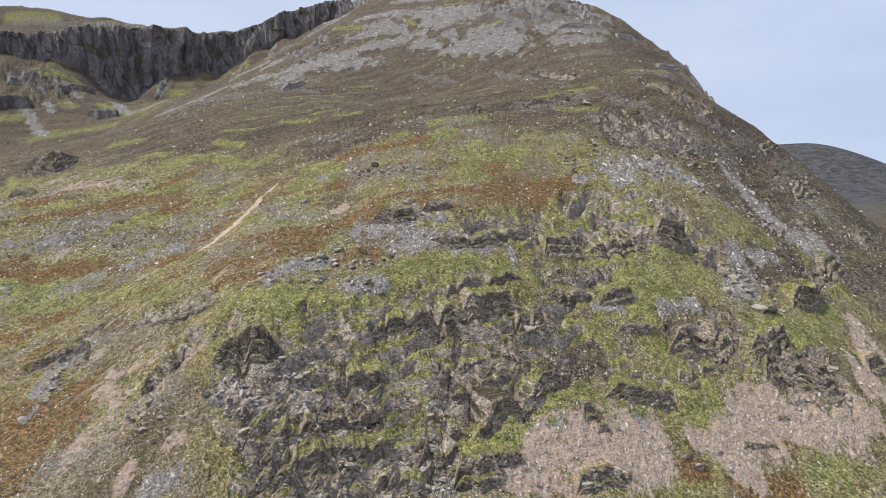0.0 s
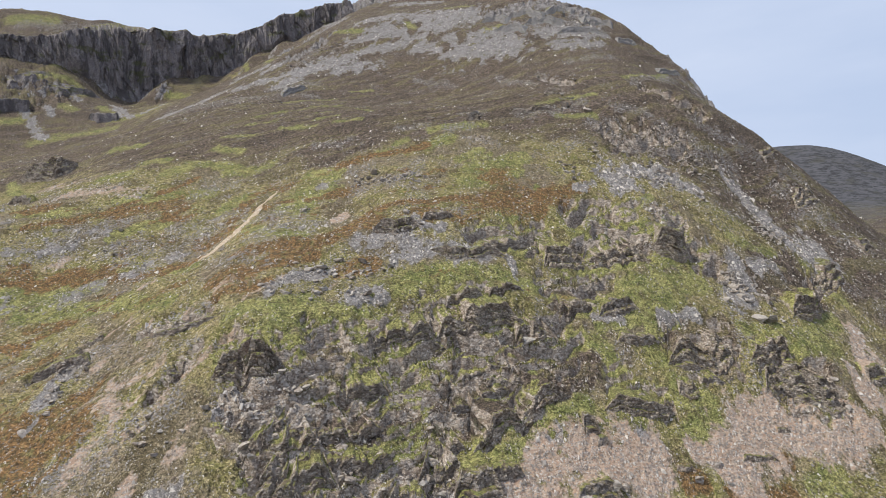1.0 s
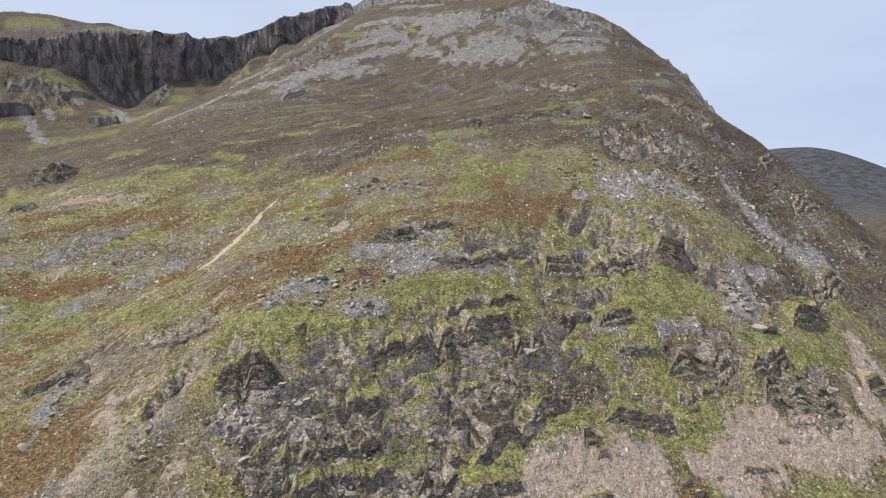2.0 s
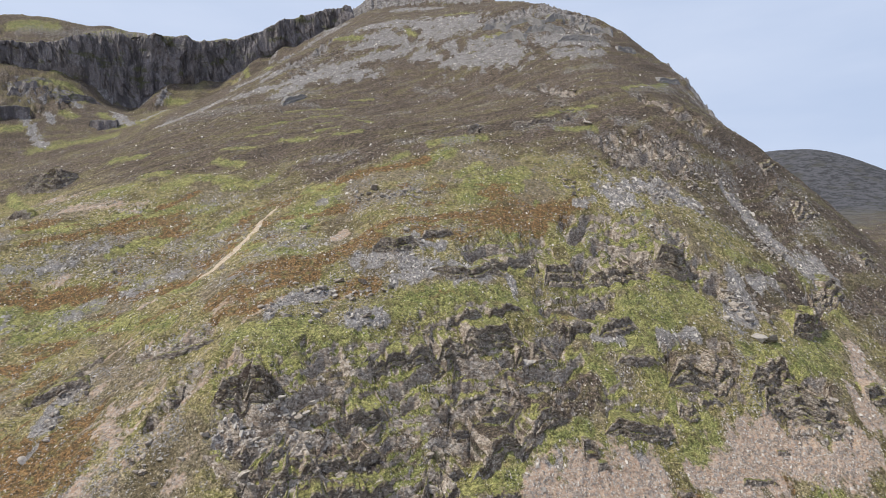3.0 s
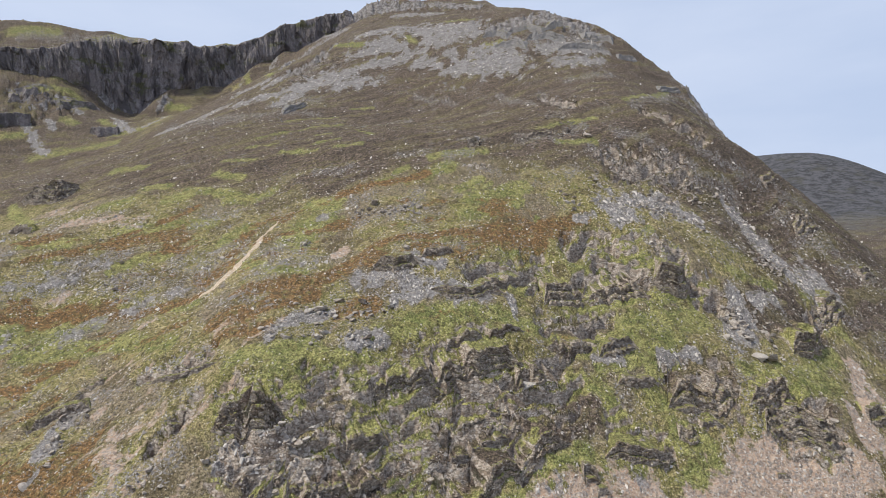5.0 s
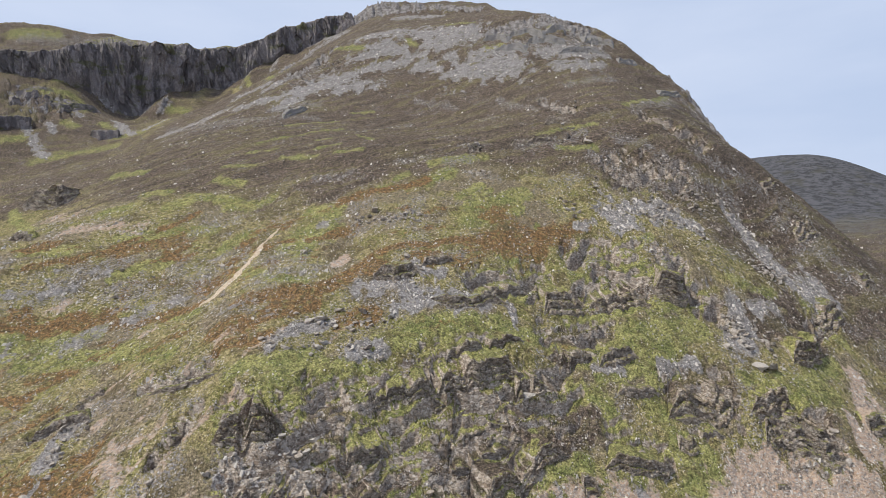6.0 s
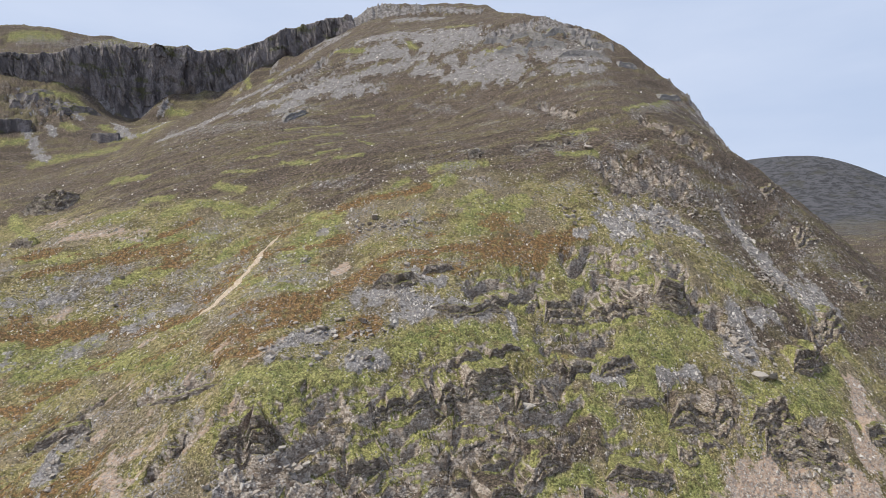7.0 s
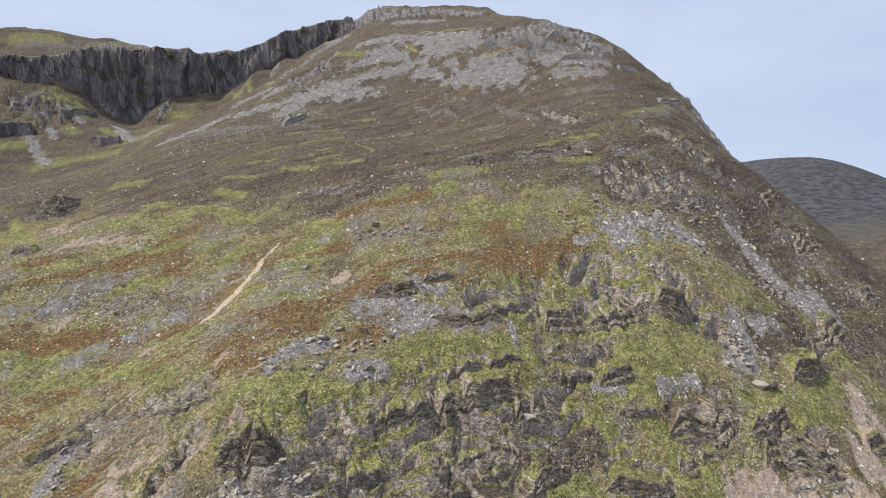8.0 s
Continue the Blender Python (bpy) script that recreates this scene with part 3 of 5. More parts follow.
def cover(x, y):
    """Shares of the land cover at each place."""
    c = {"green": strokes(x, y, "green", 60), "rust": strokes(x, y, "rust", 70, 0.5), "heather": strokes(x, y, "heather", 80, 0.95), "scree": strokes(x, y, "scree", 90, 0.9), "gravel": strokes(x, y, "gravel", 100, 0.75), "rock": strokes(x, y, "rock", 110, 0.7), "craggy": strokes(x, y, "craggy", 115, 0.5)}
    c["gravel"] = np.maximum(c["gravel"], 0.55 * strokes(x, y, "grit", 105, 1.1))
    swell = layers(x, y, 60, 4, 120, 0.6)
    d, side, _ = along(x, y, ((-420, 420), (-250, 335), (-80, 272), (20, 268), (90, 270), (140, 248), (175, 222), (260, 220)))
    moor = np.where(side > 0, smooth(-26, 60, d + 30 * swell), smooth(10, -26, d - 18 * swell) * 0.5)
    moor = moor * (1 - 0.25 * smooth(520, 600, y + 40 * swell) * smooth(-60, -160, x)) * smooth(-0.9, -0.3, swell + 0.5)
    corrie = smooth(430, 540, y) * smooth(-170, -260, x + 0.12 * y)
    moor = np.where(corrie > 0, np.maximum(moor * (1 - corrie), 0.6 * corrie), moor)
    # fans of gravel and brown turf run down the fall line on the left; rusty bands cross the slope above
    across, down = 0.76 * x - 0.65 * y, 0.65 * x + 0.76 * y
    streak = layers(across, down * 0.16, 8, 5, 160, 0.65)
    low_left = smooth(0, -35, x) * smooth(215, 175, y) * (1 - 0.9 * c["green"])
    c["gravel"] = np.maximum(c["gravel"], 0.30 * low_left * smooth(0.28, 0.66, streak))
    c["rust"] = np.maximum(c["rust"], 0.75 * low_left * smooth(0.05, 0.4, -streak) * smooth(-70, -115, x + 12 * swell))
    sweep = layers(x * 0.25 + 0.1 * y, y * 0.55 - 0.2 * x, 9, 5, 165, 0.65)
    bench = smooth(178, 195, y) * smooth(285, 250, y) * smooth(70, 0, x)
    c["rust"] = np.maximum(c["rust"], 0.6 * bench * smooth(0.22, 0.55, sweep))
    c["scree"] = np.maximum(c["scree"], 0.4 * bench * smooth(0.2, 0.6, -sweep) * smooth(-20, -60, x))
    c["height"] = h = landform(x, y)
    # growth in long streaks that climb across the slope
    band = layers((x + 0.44 * y) * 0.11, y - 0.44 * x + 5 * swell, 7.5, 5, 125, 0.68)
    c["band"] = np.clip(0.5 + 0.55 * band, 0, 1)
    c["heather"] = np.maximum(c["heather"], moor * smooth(1.35, 0.85, c["band"] * (1 - 0.35 * smooth(0.0, 0.5, swell))))
    c["slope"] = steepness(x, y)
    steep = c["slope"] + 0.14 * layers(x, y, 14, 3, 130)
    c["rock"] = np.maximum(c["rock"], smooth(0.95, 1.25, steep) * smooth(330, 420, y))
    far = smooth(700, 900, x + y) * smooth(330, 480, x)
    c["scree"] = np.maximum(c["scree"], 0.8 * far * smooth(0.0, 0.6, layers(x, y, 40, 4, 140, 0.6) + (y - 1080) / 250))
    far = far * smooth(25, 70, h + 12 * swell)
    c["slate"] = far
    c["heather"], c["rock"], c["scree"] = c["heather"] * (1 - far), c["rock"] * (1 - far), c["scree"] * (1 - 0.5 * far)
    loose = smooth(0.05, 0.5, np.where(y < 240, layers(x * 1.1 - 0.2 * y, y * 0.24, 13, 4, 150, 0.65), layers(x * 0.8 + 0.5 * y, y * 0.9, 16, 5, 152, 0.7))) * (1 - c["green"]) * (1 - 0.7 * c["rust"])
    c["stony"] = np.clip(0.10 + np.where(y < 245, 0.40, 0.20) * loose , 0, 1)
    c["stony"] = np.maximum(c["stony"], 0.75 * strokes(x, y, "stony", 117, 0.9))
    c["green"] = c["green"] * np.where(y > 270, 0.95, 1.0) * (1 - 0.15 * corrie)
    heathy = strokes(x, y, "heather", 80, 0.95)
    c["heather"] = c["heather"] * (1 - 0.9 * c["green"])
    lush = smooth(-0.55, 0.1, layers(x, y * 0.7, 15, 4, 155, 0.6))
    c["green"] = np.maximum(c["green"], 0.6 * np.minimum(1, 1.4 * c["craggy"]) * lush * (y < 330) * (1 - 0.9 * heathy))
    c["rock"] = c["rock"] * np.where(y < 330, 1 - 0.85 * lush, 1.0)
    c["scree"] = c["scree"] * (1 - 0.95 * strokes(x, y, "tufts", 118, 0.9))
    for key in ("green", "rust", "heather"):
        c[key] = c[key] * (1 - 0.9 * np.maximum(c["scree"], c["gravel"]))
    return c


def relief(x, y, c):
    """Fine ups and downs of the turf, heather, scree and rock."""
    r = np.clip(np.hypot(x, y), 100, 900)
    rise = 0.9 * layers(x, y, 26, 2, 200) + 0.42 * layers(x, y, 6.5, 3, 210, 0.55)
    # turf creeps into small terraces across the slope
    rise = rise + 0.26 * layers(x, y, 1.5, 2, 215) * np.clip(r / 200, 0.8, 2.5)
    rise = rise + 0.30 * layers(x * 0.35, y + 2 * grain(x / 15, y / 15, 5), 2.4, 2, 220)
    lumps = np.abs(layers(x, y, 5.0, 4, 230, 0.6))
    bed = y * 0.8 + 0.25 * x + 3 * grain(x / 12, y / 12, 7)
    step = np.abs(layers(x * 0.6, bed, 3.2, 3, 240, 0.6))
    rocky = np.maximum(c["rock"], 0.35 * c["stony"])
    rise = rise + rocky * (1.5 * lumps + 1.3 * step - 0.6) * np.clip(r / 220, 0.8, 3.0)
    rise = rise + (c["scree"] + c["gravel"]) * 0.22 * layers(x, y, 1.6, 2, 250)
    rise = rise + c["heather"] * (0.35 * layers(x, y, 2.2, 2, 260) + np.clip(r / 300, 0.4, 2.2) * 0.35 * layers(x, y * 0.6, 14, 2, 265) + 0.9 * (c["band"] - 0.5))
    # rock steps that follow the contours, broken off and staggered
    base = c["height"]
    for size, wander, seed in ((7.5, 12.0, 275), (3.8, 7.0, 280), (1.8, 3.6, 290)):
        tread = size * np.clip(r / 190, 0.85, 1.5)
        u = (base + 0.75 * size * layers(x, y * 0.7, wander * 2, 3, seed, 0.55) - 0.18 * x) / tread
        part_up = u - np.floor(u)
        broken = smooth(-0.25, 0.25, layers(x * 0.8, base * 1.4, wander * 1.6, 3, seed + 5, 0.6) + 0.25)
        rise = rise + c["craggy"] * broken * tread * 0.82 * (smooth(0.80, 0.98, part_up) - part_up)
    tall = smooth(0.8, 1.5, c["slope"]) * smooth(420, 560, y)
    rise = rise + tall * (5.0 * layers(x, y * 0.25, 16, 4, 270, 0.6))
    d, _, _ = along(x, y, PATH)
    return rise * smooth(0.8, 4.0, d) * (1 - 0.6 * c["slate"])


def ground_height(x, y):
    x, y = np.asarray(x, np.float32), np.asarray(y, np.float32)
    return landform(x, y) + relief(x, y, cover(x, y))


# ---- end of landform ----


# ---- materials ----
def shader(name, rough=0.9):
    m = bpy.data.materials.new(name)
    m.use_nodes = True
    bsdf = m.node_tree.nodes["Principled BSDF"]
    bsdf.inputs["Roughness"].default_value = rough
    bsdf.inputs["Specular IOR Level"].default_value = 0.25
    return m, m.node_tree, bsdf


class Graph:
    """Short ways to add nodes to one material."""

    def __init__(self, tree):
        self.tree = tree
        self.place = self.node("ShaderNodeNewGeometry")

    def node(self, kind):
        return self.tree.nodes.new(kind)

    def link(self, a, b):
        self.tree.links.new(a, b)

    def feed(self, socket, value):
        if isinstance(value, (int, float, tuple)):
            socket.default_value = (*value, 1) if isinstance(value, tuple) and len(value) == 3 and socket.type == "RGBA" else value
        else:
            self.link(value, socket)

    def spots(self, size, detail=4.0, rough=0.6, stretch=(1, 1, 1)):
        n = self.node("ShaderNodeTexNoise")
        n.inputs["Scale"].default_value, n.inputs["Detail"].default_value, n.inputs["Roughness"].default_value = 1.0 / size, detail, rough
        if stretch == (1, 1, 1):
            self.link(self.place.outputs["Position"], n.inputs["Vector"])
        else:
            k = self.node("ShaderNodeMapping")
            k.inputs["Scale"].default_value = stretch
            self.link(self.place.outputs["Position"], k.inputs["Vector"])
            self.link(k.outputs["Vector"], n.inputs["Vector"])
        return n.outputs["Fac"]

    def cells(self, size, feature="F1", out="Distance"):
        n, stir, bend, lie = self.node("ShaderNodeTexVoronoi"), self.node("ShaderNodeTexNoise"), self.node("ShaderNodeVectorMath"), self.node("ShaderNodeMapping")
        n.feature = feature
        n.inputs["Scale"].default_value = 1.0 / size
        stir.inputs["Scale"].default_value, stir.inputs["Detail"].default_value = 0.8 / size, 3.0
        bend.operation = "MULTIPLY_ADD"
        bend.inputs[1].default_value = (1.3 * size, 1.3 * size, 1.3 * size)
        lie.inputs["Rotation"].default_value, lie.inputs["Scale"].default_value = (0.25, -0.35, 0.2), (0.7, 0.9, 1.4)
        self.link(self.place.outputs["Position"], stir.inputs["Vector"])
        self.link(stir.outputs["Color"], bend.inputs[0])
        self.link(self.place.outputs["Position"], bend.inputs[2])
        self.link(bend.outputs["Vector"], lie.inputs["Vector"])
        self.link(lie.outputs["Vector"], n.inputs["Vector"])
        return n.outputs[out]

    def sum(self, op, a, b):
        n = self.node("ShaderNodeMath")
        n.operation = op
        self.feed(n.inputs[0], a)
        self.feed(n.inputs[1], b)
        return n.outputs[0]

    def span(self, value, a, b, c=0.0, d=1.0):
        n = self.node("ShaderNodeMapRange")
        n.interpolation_type = "SMOOTHSTEP"
        self.feed(n.inputs["Value"], value)
        for key, v in zip(("From Min", "From Max", "To Min", "To Max"), (a, b, c, d)):
            n.inputs[key].default_value = v
        return n.outputs["Result"]

    def mix(self, fac, a, b):
        n = self.node("ShaderNodeMix")
        n.data_type = "RGBA"
        self.feed(n.inputs[0], fac)
        self.feed(n.inputs[6], a)
        self.feed(n.inputs[7], b)
        return n.outputs[2]

    def scale(self, colour, k):
        n = self.node("ShaderNodeVectorMath")
        n.operation = "SCALE"
        n.inputs["Scale"].default_value = k
        self.link(colour, n.inputs[0])
        return n.outputs["Vector"]

    def bump(self, height, strength, depth, bsdf):
        n = self.node("ShaderNodeBump")
        n.inputs["Strength"].default_value, n.inputs["Distance"].default_value = strength, depth
        self.link(height, n.inputs["Height"])
        self.link(n.outputs["Normal"], bsdf.inputs["Normal"])


def ground_material():
    m, tree, bsdf = shader("hillside_turf_heather_and_stone", 0.95)
    g = Graph(tree)
    dust, tiny, fine, mid, coarse, broad = g.spots(0.24, 2, 0.6), g.spots(0.6, 3, 0.6), g.spots(1.15, 4, 0.65), g.spots(3.0, 4), g.spots(8, 5), g.spots(30, 4)
    a, b, k, w = [g.node("ShaderNodeAttribute") for _ in range(4)]
    a.attribute_name, b.attribute_name, k.attribute_name, w.attribute_name = "plants", "minerals", "stony", "band"
    sa, sb = g.node("ShaderNodeSeparateColor"), g.node("ShaderNodeSeparateColor")
    g.link(a.outputs["Color"], sa.inputs["Color"])
    g.link(b.outputs["Color"], sb.inputs["Color"])
    grainy = g.sum("SUBTRACT", g.sum("ADD", g.sum("MULTIPLY", fine, 1.0), g.sum("ADD", g.sum("MULTIPLY", mid, 1.3), g.sum("MULTIPLY", coarse, 1.5))), 1.9)

    def share(w, a=0.3, b=0.7, k=1.0):
        return g.span(g.sum("ADD", w, g.sum("MULTIPLY", g.sum("MULTIPLY", grainy, k), g.span(w, 0.0, 0.3))), a, b)

    # olive and straw turf
    turf = g.mix(g.span(g.sum("ADD", mid, g.sum("MULTIPLY", w.outputs["Fac"], 0.25)), 0.45, 0.80), OLIVE, STRAW)
    turf = g.mix(g.span(coarse, 0.42, 0.62, 0, 0.8), turf, MOSS)
    turf = g.mix(g.span(fine, 0.52, 0.60, 0, 0.85), turf, DEADGRASS)
    turf = g.mix(g.span(g.spots(3.7, 5, 0.75), 0.55, 0.62, 0, 0.85), turf, PEAT)
    turf = g.mix(g.span(broad, 0.5, 0.58, 0, 0.6), turf, HEATHER_PALE)
    turf = g.mix(g.span(g.spots(16, 5, 0.65), 0.53, 0.60, 0, 0.7), turf, PEAT)
    green = g.mix(g.span(coarse, 0.38, 0.62), GRASS, YELLOWGRASS)
    green = g.mix(g.span(fine, 0.54, 0.64, 0, 0.6), green, STRAW)
    green = g.mix(g.span(mid, 0.52, 0.60, 0, 0.75), green, OLIVE)
    green = g.mix(g.span(g.spots(2.2, 5, 0.7), 0.53, 0.60, 0, 0.65), green, TUSSOCK)
    green = g.mix(g.span(g.spots(6.5, 5, 0.7), 0.55, 0.63, 0, 0.5), green, PEAT)
    turf = g.mix(share(sa.outputs[0], 0.12, 0.6, 0.85), turf, green)
    heath = g.mix(g.span(fine, 0.44, 0.54), HEATHER_DARK, HEATHER_BROWN)
    heath = g.mix(g.span(mid, 0.50, 0.62, 0, 0.5), heath, HEATHER_PALE)
    heath = g.mix(g.span(g.spots(1.8, 4, 0.7), 0.54, 0.60, 0, 0.75), heath, HEATHER_PALE)
    heath = g.mix(g.span(g.spots(2.6, 4, 0.7), 0.36, 0.45, 0.75, 0), heath, HEATHER_DARK)
    heath = g.mix(g.span(g.spots(2.4, 5, 0.7), 0.52, 0.62, 0, 0.22), heath, OLIVE)
    heath = g.mix(g.span(w.outputs["Fac"], 0.55, 0.85, 0, 0.4), heath, OLIVE)
    heath = g.mix(g.span(w.outputs["Fac"], 0.22, 0.46, 0.55, 0), heath, HEATHER_DARK)
    heath = g.mix(g.span(g.spots(22, 5, 0.65, (0.4, 1, 1)), 0.54, 0.66, 0, 0.3), heath, OLIVE)
    turf = g.mix(share(sa.outputs[1], 0.05, 0.6, 0.38), turf, heath)
    rust = g.mix(g.span(fine, 0.44, 0.55), BRACKEN_DARK, BRACKEN)
    rust = g.mix(g.span(mid, 0.5, 0.68, 0, 0.8), rust, OLIVE)
    turf = g.mix(share(sa.outputs[2], 0.1, 0.55, 0.8), turf, rust)
    # tufts: soil and shade painted dark into gaps; lit and bleached blades painted pale
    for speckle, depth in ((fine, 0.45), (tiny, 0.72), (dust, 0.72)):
        turf = g.mix(g.span(speckle, 0.38, 0.48, depth, 0), turf, g.mix(0.5, SOIL_SHADE, g.scale(turf, 0.35)))
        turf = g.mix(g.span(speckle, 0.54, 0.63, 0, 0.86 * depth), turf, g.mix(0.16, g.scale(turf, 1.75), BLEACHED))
    # stones showing through
    tone, speck = g.node("ShaderNodeSeparateColor"), g.node("ShaderNodeSeparateColor")
    g.link(g.cells(0.75, "F1", "Color"), tone.inputs["Color"])
    g.link(g.cells(0.42, "F1", "Color"), speck.inputs["Color"])
    stone = g.mix(tone.outputs[0], STONE_DARK, STONE_PALE)
    stone = g.mix(g.span(speck.outputs[0], 0.3, 1.0, 0, 0.7), stone, STONE_PALE)
    stone = g.mix(g.span(g.cells(0.75, "DISTANCE_TO_EDGE"), 0.0, 0.08, 0.45, 0), stone, ROCK_DARK)
    stone = g.mix(g.span(tiny, 0.38, 0.47, 0.7, 0), stone, ROCK_DARK)
    stone = g.mix(g.span(g.spots(4.5, 6, 0.75), 0.47, 0.60, 0, 0.65), stone, (0.105, 0.094, 0.088))
    pink = g.mix(g.span(speck.outputs[1], 0.1, 0.9), GRAVEL_PINK, GRAVEL_PALE)
    pink = g.mix(g.span(tone.outputs[1], 0.55, 0.9, 0, 0.6), pink, stone)
    pink = g.mix(g.span(tiny, 0.30, 0.48, 0.6, 0), pink, BRACKEN_DARK)
    rock = rock_colour(g, fine, mid, coarse)
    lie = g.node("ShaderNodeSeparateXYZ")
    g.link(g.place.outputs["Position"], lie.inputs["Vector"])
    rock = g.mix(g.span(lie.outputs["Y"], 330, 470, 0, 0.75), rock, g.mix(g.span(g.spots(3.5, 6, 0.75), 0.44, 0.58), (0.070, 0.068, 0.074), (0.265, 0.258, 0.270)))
    bits = g.span(g.sum("ADD", g.sum("MULTIPLY", k.outputs["Fac"], 0.40), g.sum("MULTIPLY", speck.outputs[2], 0.6)), 0.64, 0.68, 0, 0.95)
    turf = g.mix(bits, turf, stone)
    turf = g.mix(share(sb.outputs[0], 0.2, 0.65, 1.3), turf, stone)
    turf = g.mix(share(sb.outputs[1], 0.12, 0.7, 1.3), turf, pink)
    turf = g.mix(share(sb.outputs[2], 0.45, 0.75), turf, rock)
    far_rock = g.mix(g.span(g.spots(11, 7, 0.8, (0.75, 1, 1)), 0.42, 0.56), (0.036, 0.036, 0.040), (0.092, 0.091, 0.102))
    far_rock = g.mix(g.span(broad, 0.52, 0.66, 0, 0.6), far_rock, (0.060, 0.057, 0.046))
    turf = g.mix(b.outputs["Alpha"], turf, far_rock)
    up = g.node("ShaderNodeSeparateXYZ")
    g.link(g.place.outputs["Normal"], up.inputs["Vector"])
    bare = g.sum("SUBTRACT", up.outputs["Z"], g.sum("MULTIPLY", a.outputs["Alpha"], 0.27))
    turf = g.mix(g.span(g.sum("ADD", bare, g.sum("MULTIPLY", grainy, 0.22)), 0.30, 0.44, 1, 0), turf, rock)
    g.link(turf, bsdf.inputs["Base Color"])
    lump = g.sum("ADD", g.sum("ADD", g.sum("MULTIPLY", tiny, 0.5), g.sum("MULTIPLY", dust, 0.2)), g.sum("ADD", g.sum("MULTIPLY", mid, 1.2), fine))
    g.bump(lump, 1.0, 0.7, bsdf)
    return m


OLIVE, STRAW, MOSS = (0.165, 0.148, 0.057), (0.267, 0.219, 0.107), (0.185, 0.182, 0.050)
DEADGRASS, PEAT, SOIL_SHADE, BLEACHED = (0.323, 0.268, 0.150), (0.095, 0.071, 0.040), (0.034, 0.028, 0.015), (0.421, 0.365, 0.232)
GRASS, YELLOWGRASS, TUSSOCK = (0.168, 0.186, 0.060), (0.302, 0.290, 0.106), (0.066, 0.071, 0.028)
HEATHER_DARK, HEATHER_BROWN, HEATHER_PALE = (0.046, 0.033, 0.028), (0.118, 0.085, 0.072), (0.170, 0.130, 0.112)
BRACKEN, BRACKEN_DARK = (0.196, 0.108, 0.044), (0.120, 0.074, 0.034)
STONE_DARK, STONE_PALE = (0.150, 0.141, 0.141), (0.338, 0.320, 0.320)
GRAVEL_PINK, GRAVEL_PALE = (0.375, 0.258, 0.190), (0.465, 0.372, 0.300)
ROCK_DARK, ROCK_BROWN, ROCK_GREY, ROCK_LICHEN = (0.082, 0.065, 0.053), (0.285, 0.220, 0.170), (0.430, 0.360, 0.300), (0.650, 0.585, 0.525)


def rock_colour(g, fine, mid, coarse, cracks=1.0):
    # jointed blocks, each of its own tone, with lichen and dark cracks
    tone, chip = g.node("ShaderNodeSeparateColor"), g.node("ShaderNodeSeparateColor")
    g.link(g.cells(1.5, "F1", "Color"), tone.inputs["Color"])
    g.link(g.cells(0.55, "F1", "Color"), chip.inputs["Color"])
    rock = g.mix(g.span(tone.outputs[0], 0.1, 0.9), ROCK_BROWN, ROCK_GREY)
    rock = g.mix(g.span(chip.outputs[0], 0.45, 0.95, 0, 0.65), rock, ROCK_LICHEN)
    rock = g.mix(g.span(chip.outputs[1], 0.55, 0.95, 0, 0.5), rock, ROCK_DARK)
    rock = g.mix(g.span(fine, 0.36, 0.46, 0.75, 0), rock, ROCK_DARK)
    rock = g.mix(g.span(g.spots(1.1, 5, 0.7), 0.56, 0.64, 0, 0.6), rock, ROCK_LICHEN)
    rock = g.mix(g.span(coarse, 0.56, 0.66, 0, 0.6), rock, HEATHER_BROWN)
    rock = g.mix(g.span(g.cells(1.5, "DISTANCE_TO_EDGE"), 0.0, 0.06, 0.55 * cracks, 0), rock, (0.028, 0.024, 0.021))
    return g.mix(g.span(g.cells(0.55, "DISTANCE_TO_EDGE"), 0.0, 0.06, 0.35 * cracks, 0), rock, (0.040, 0.033, 0.028))


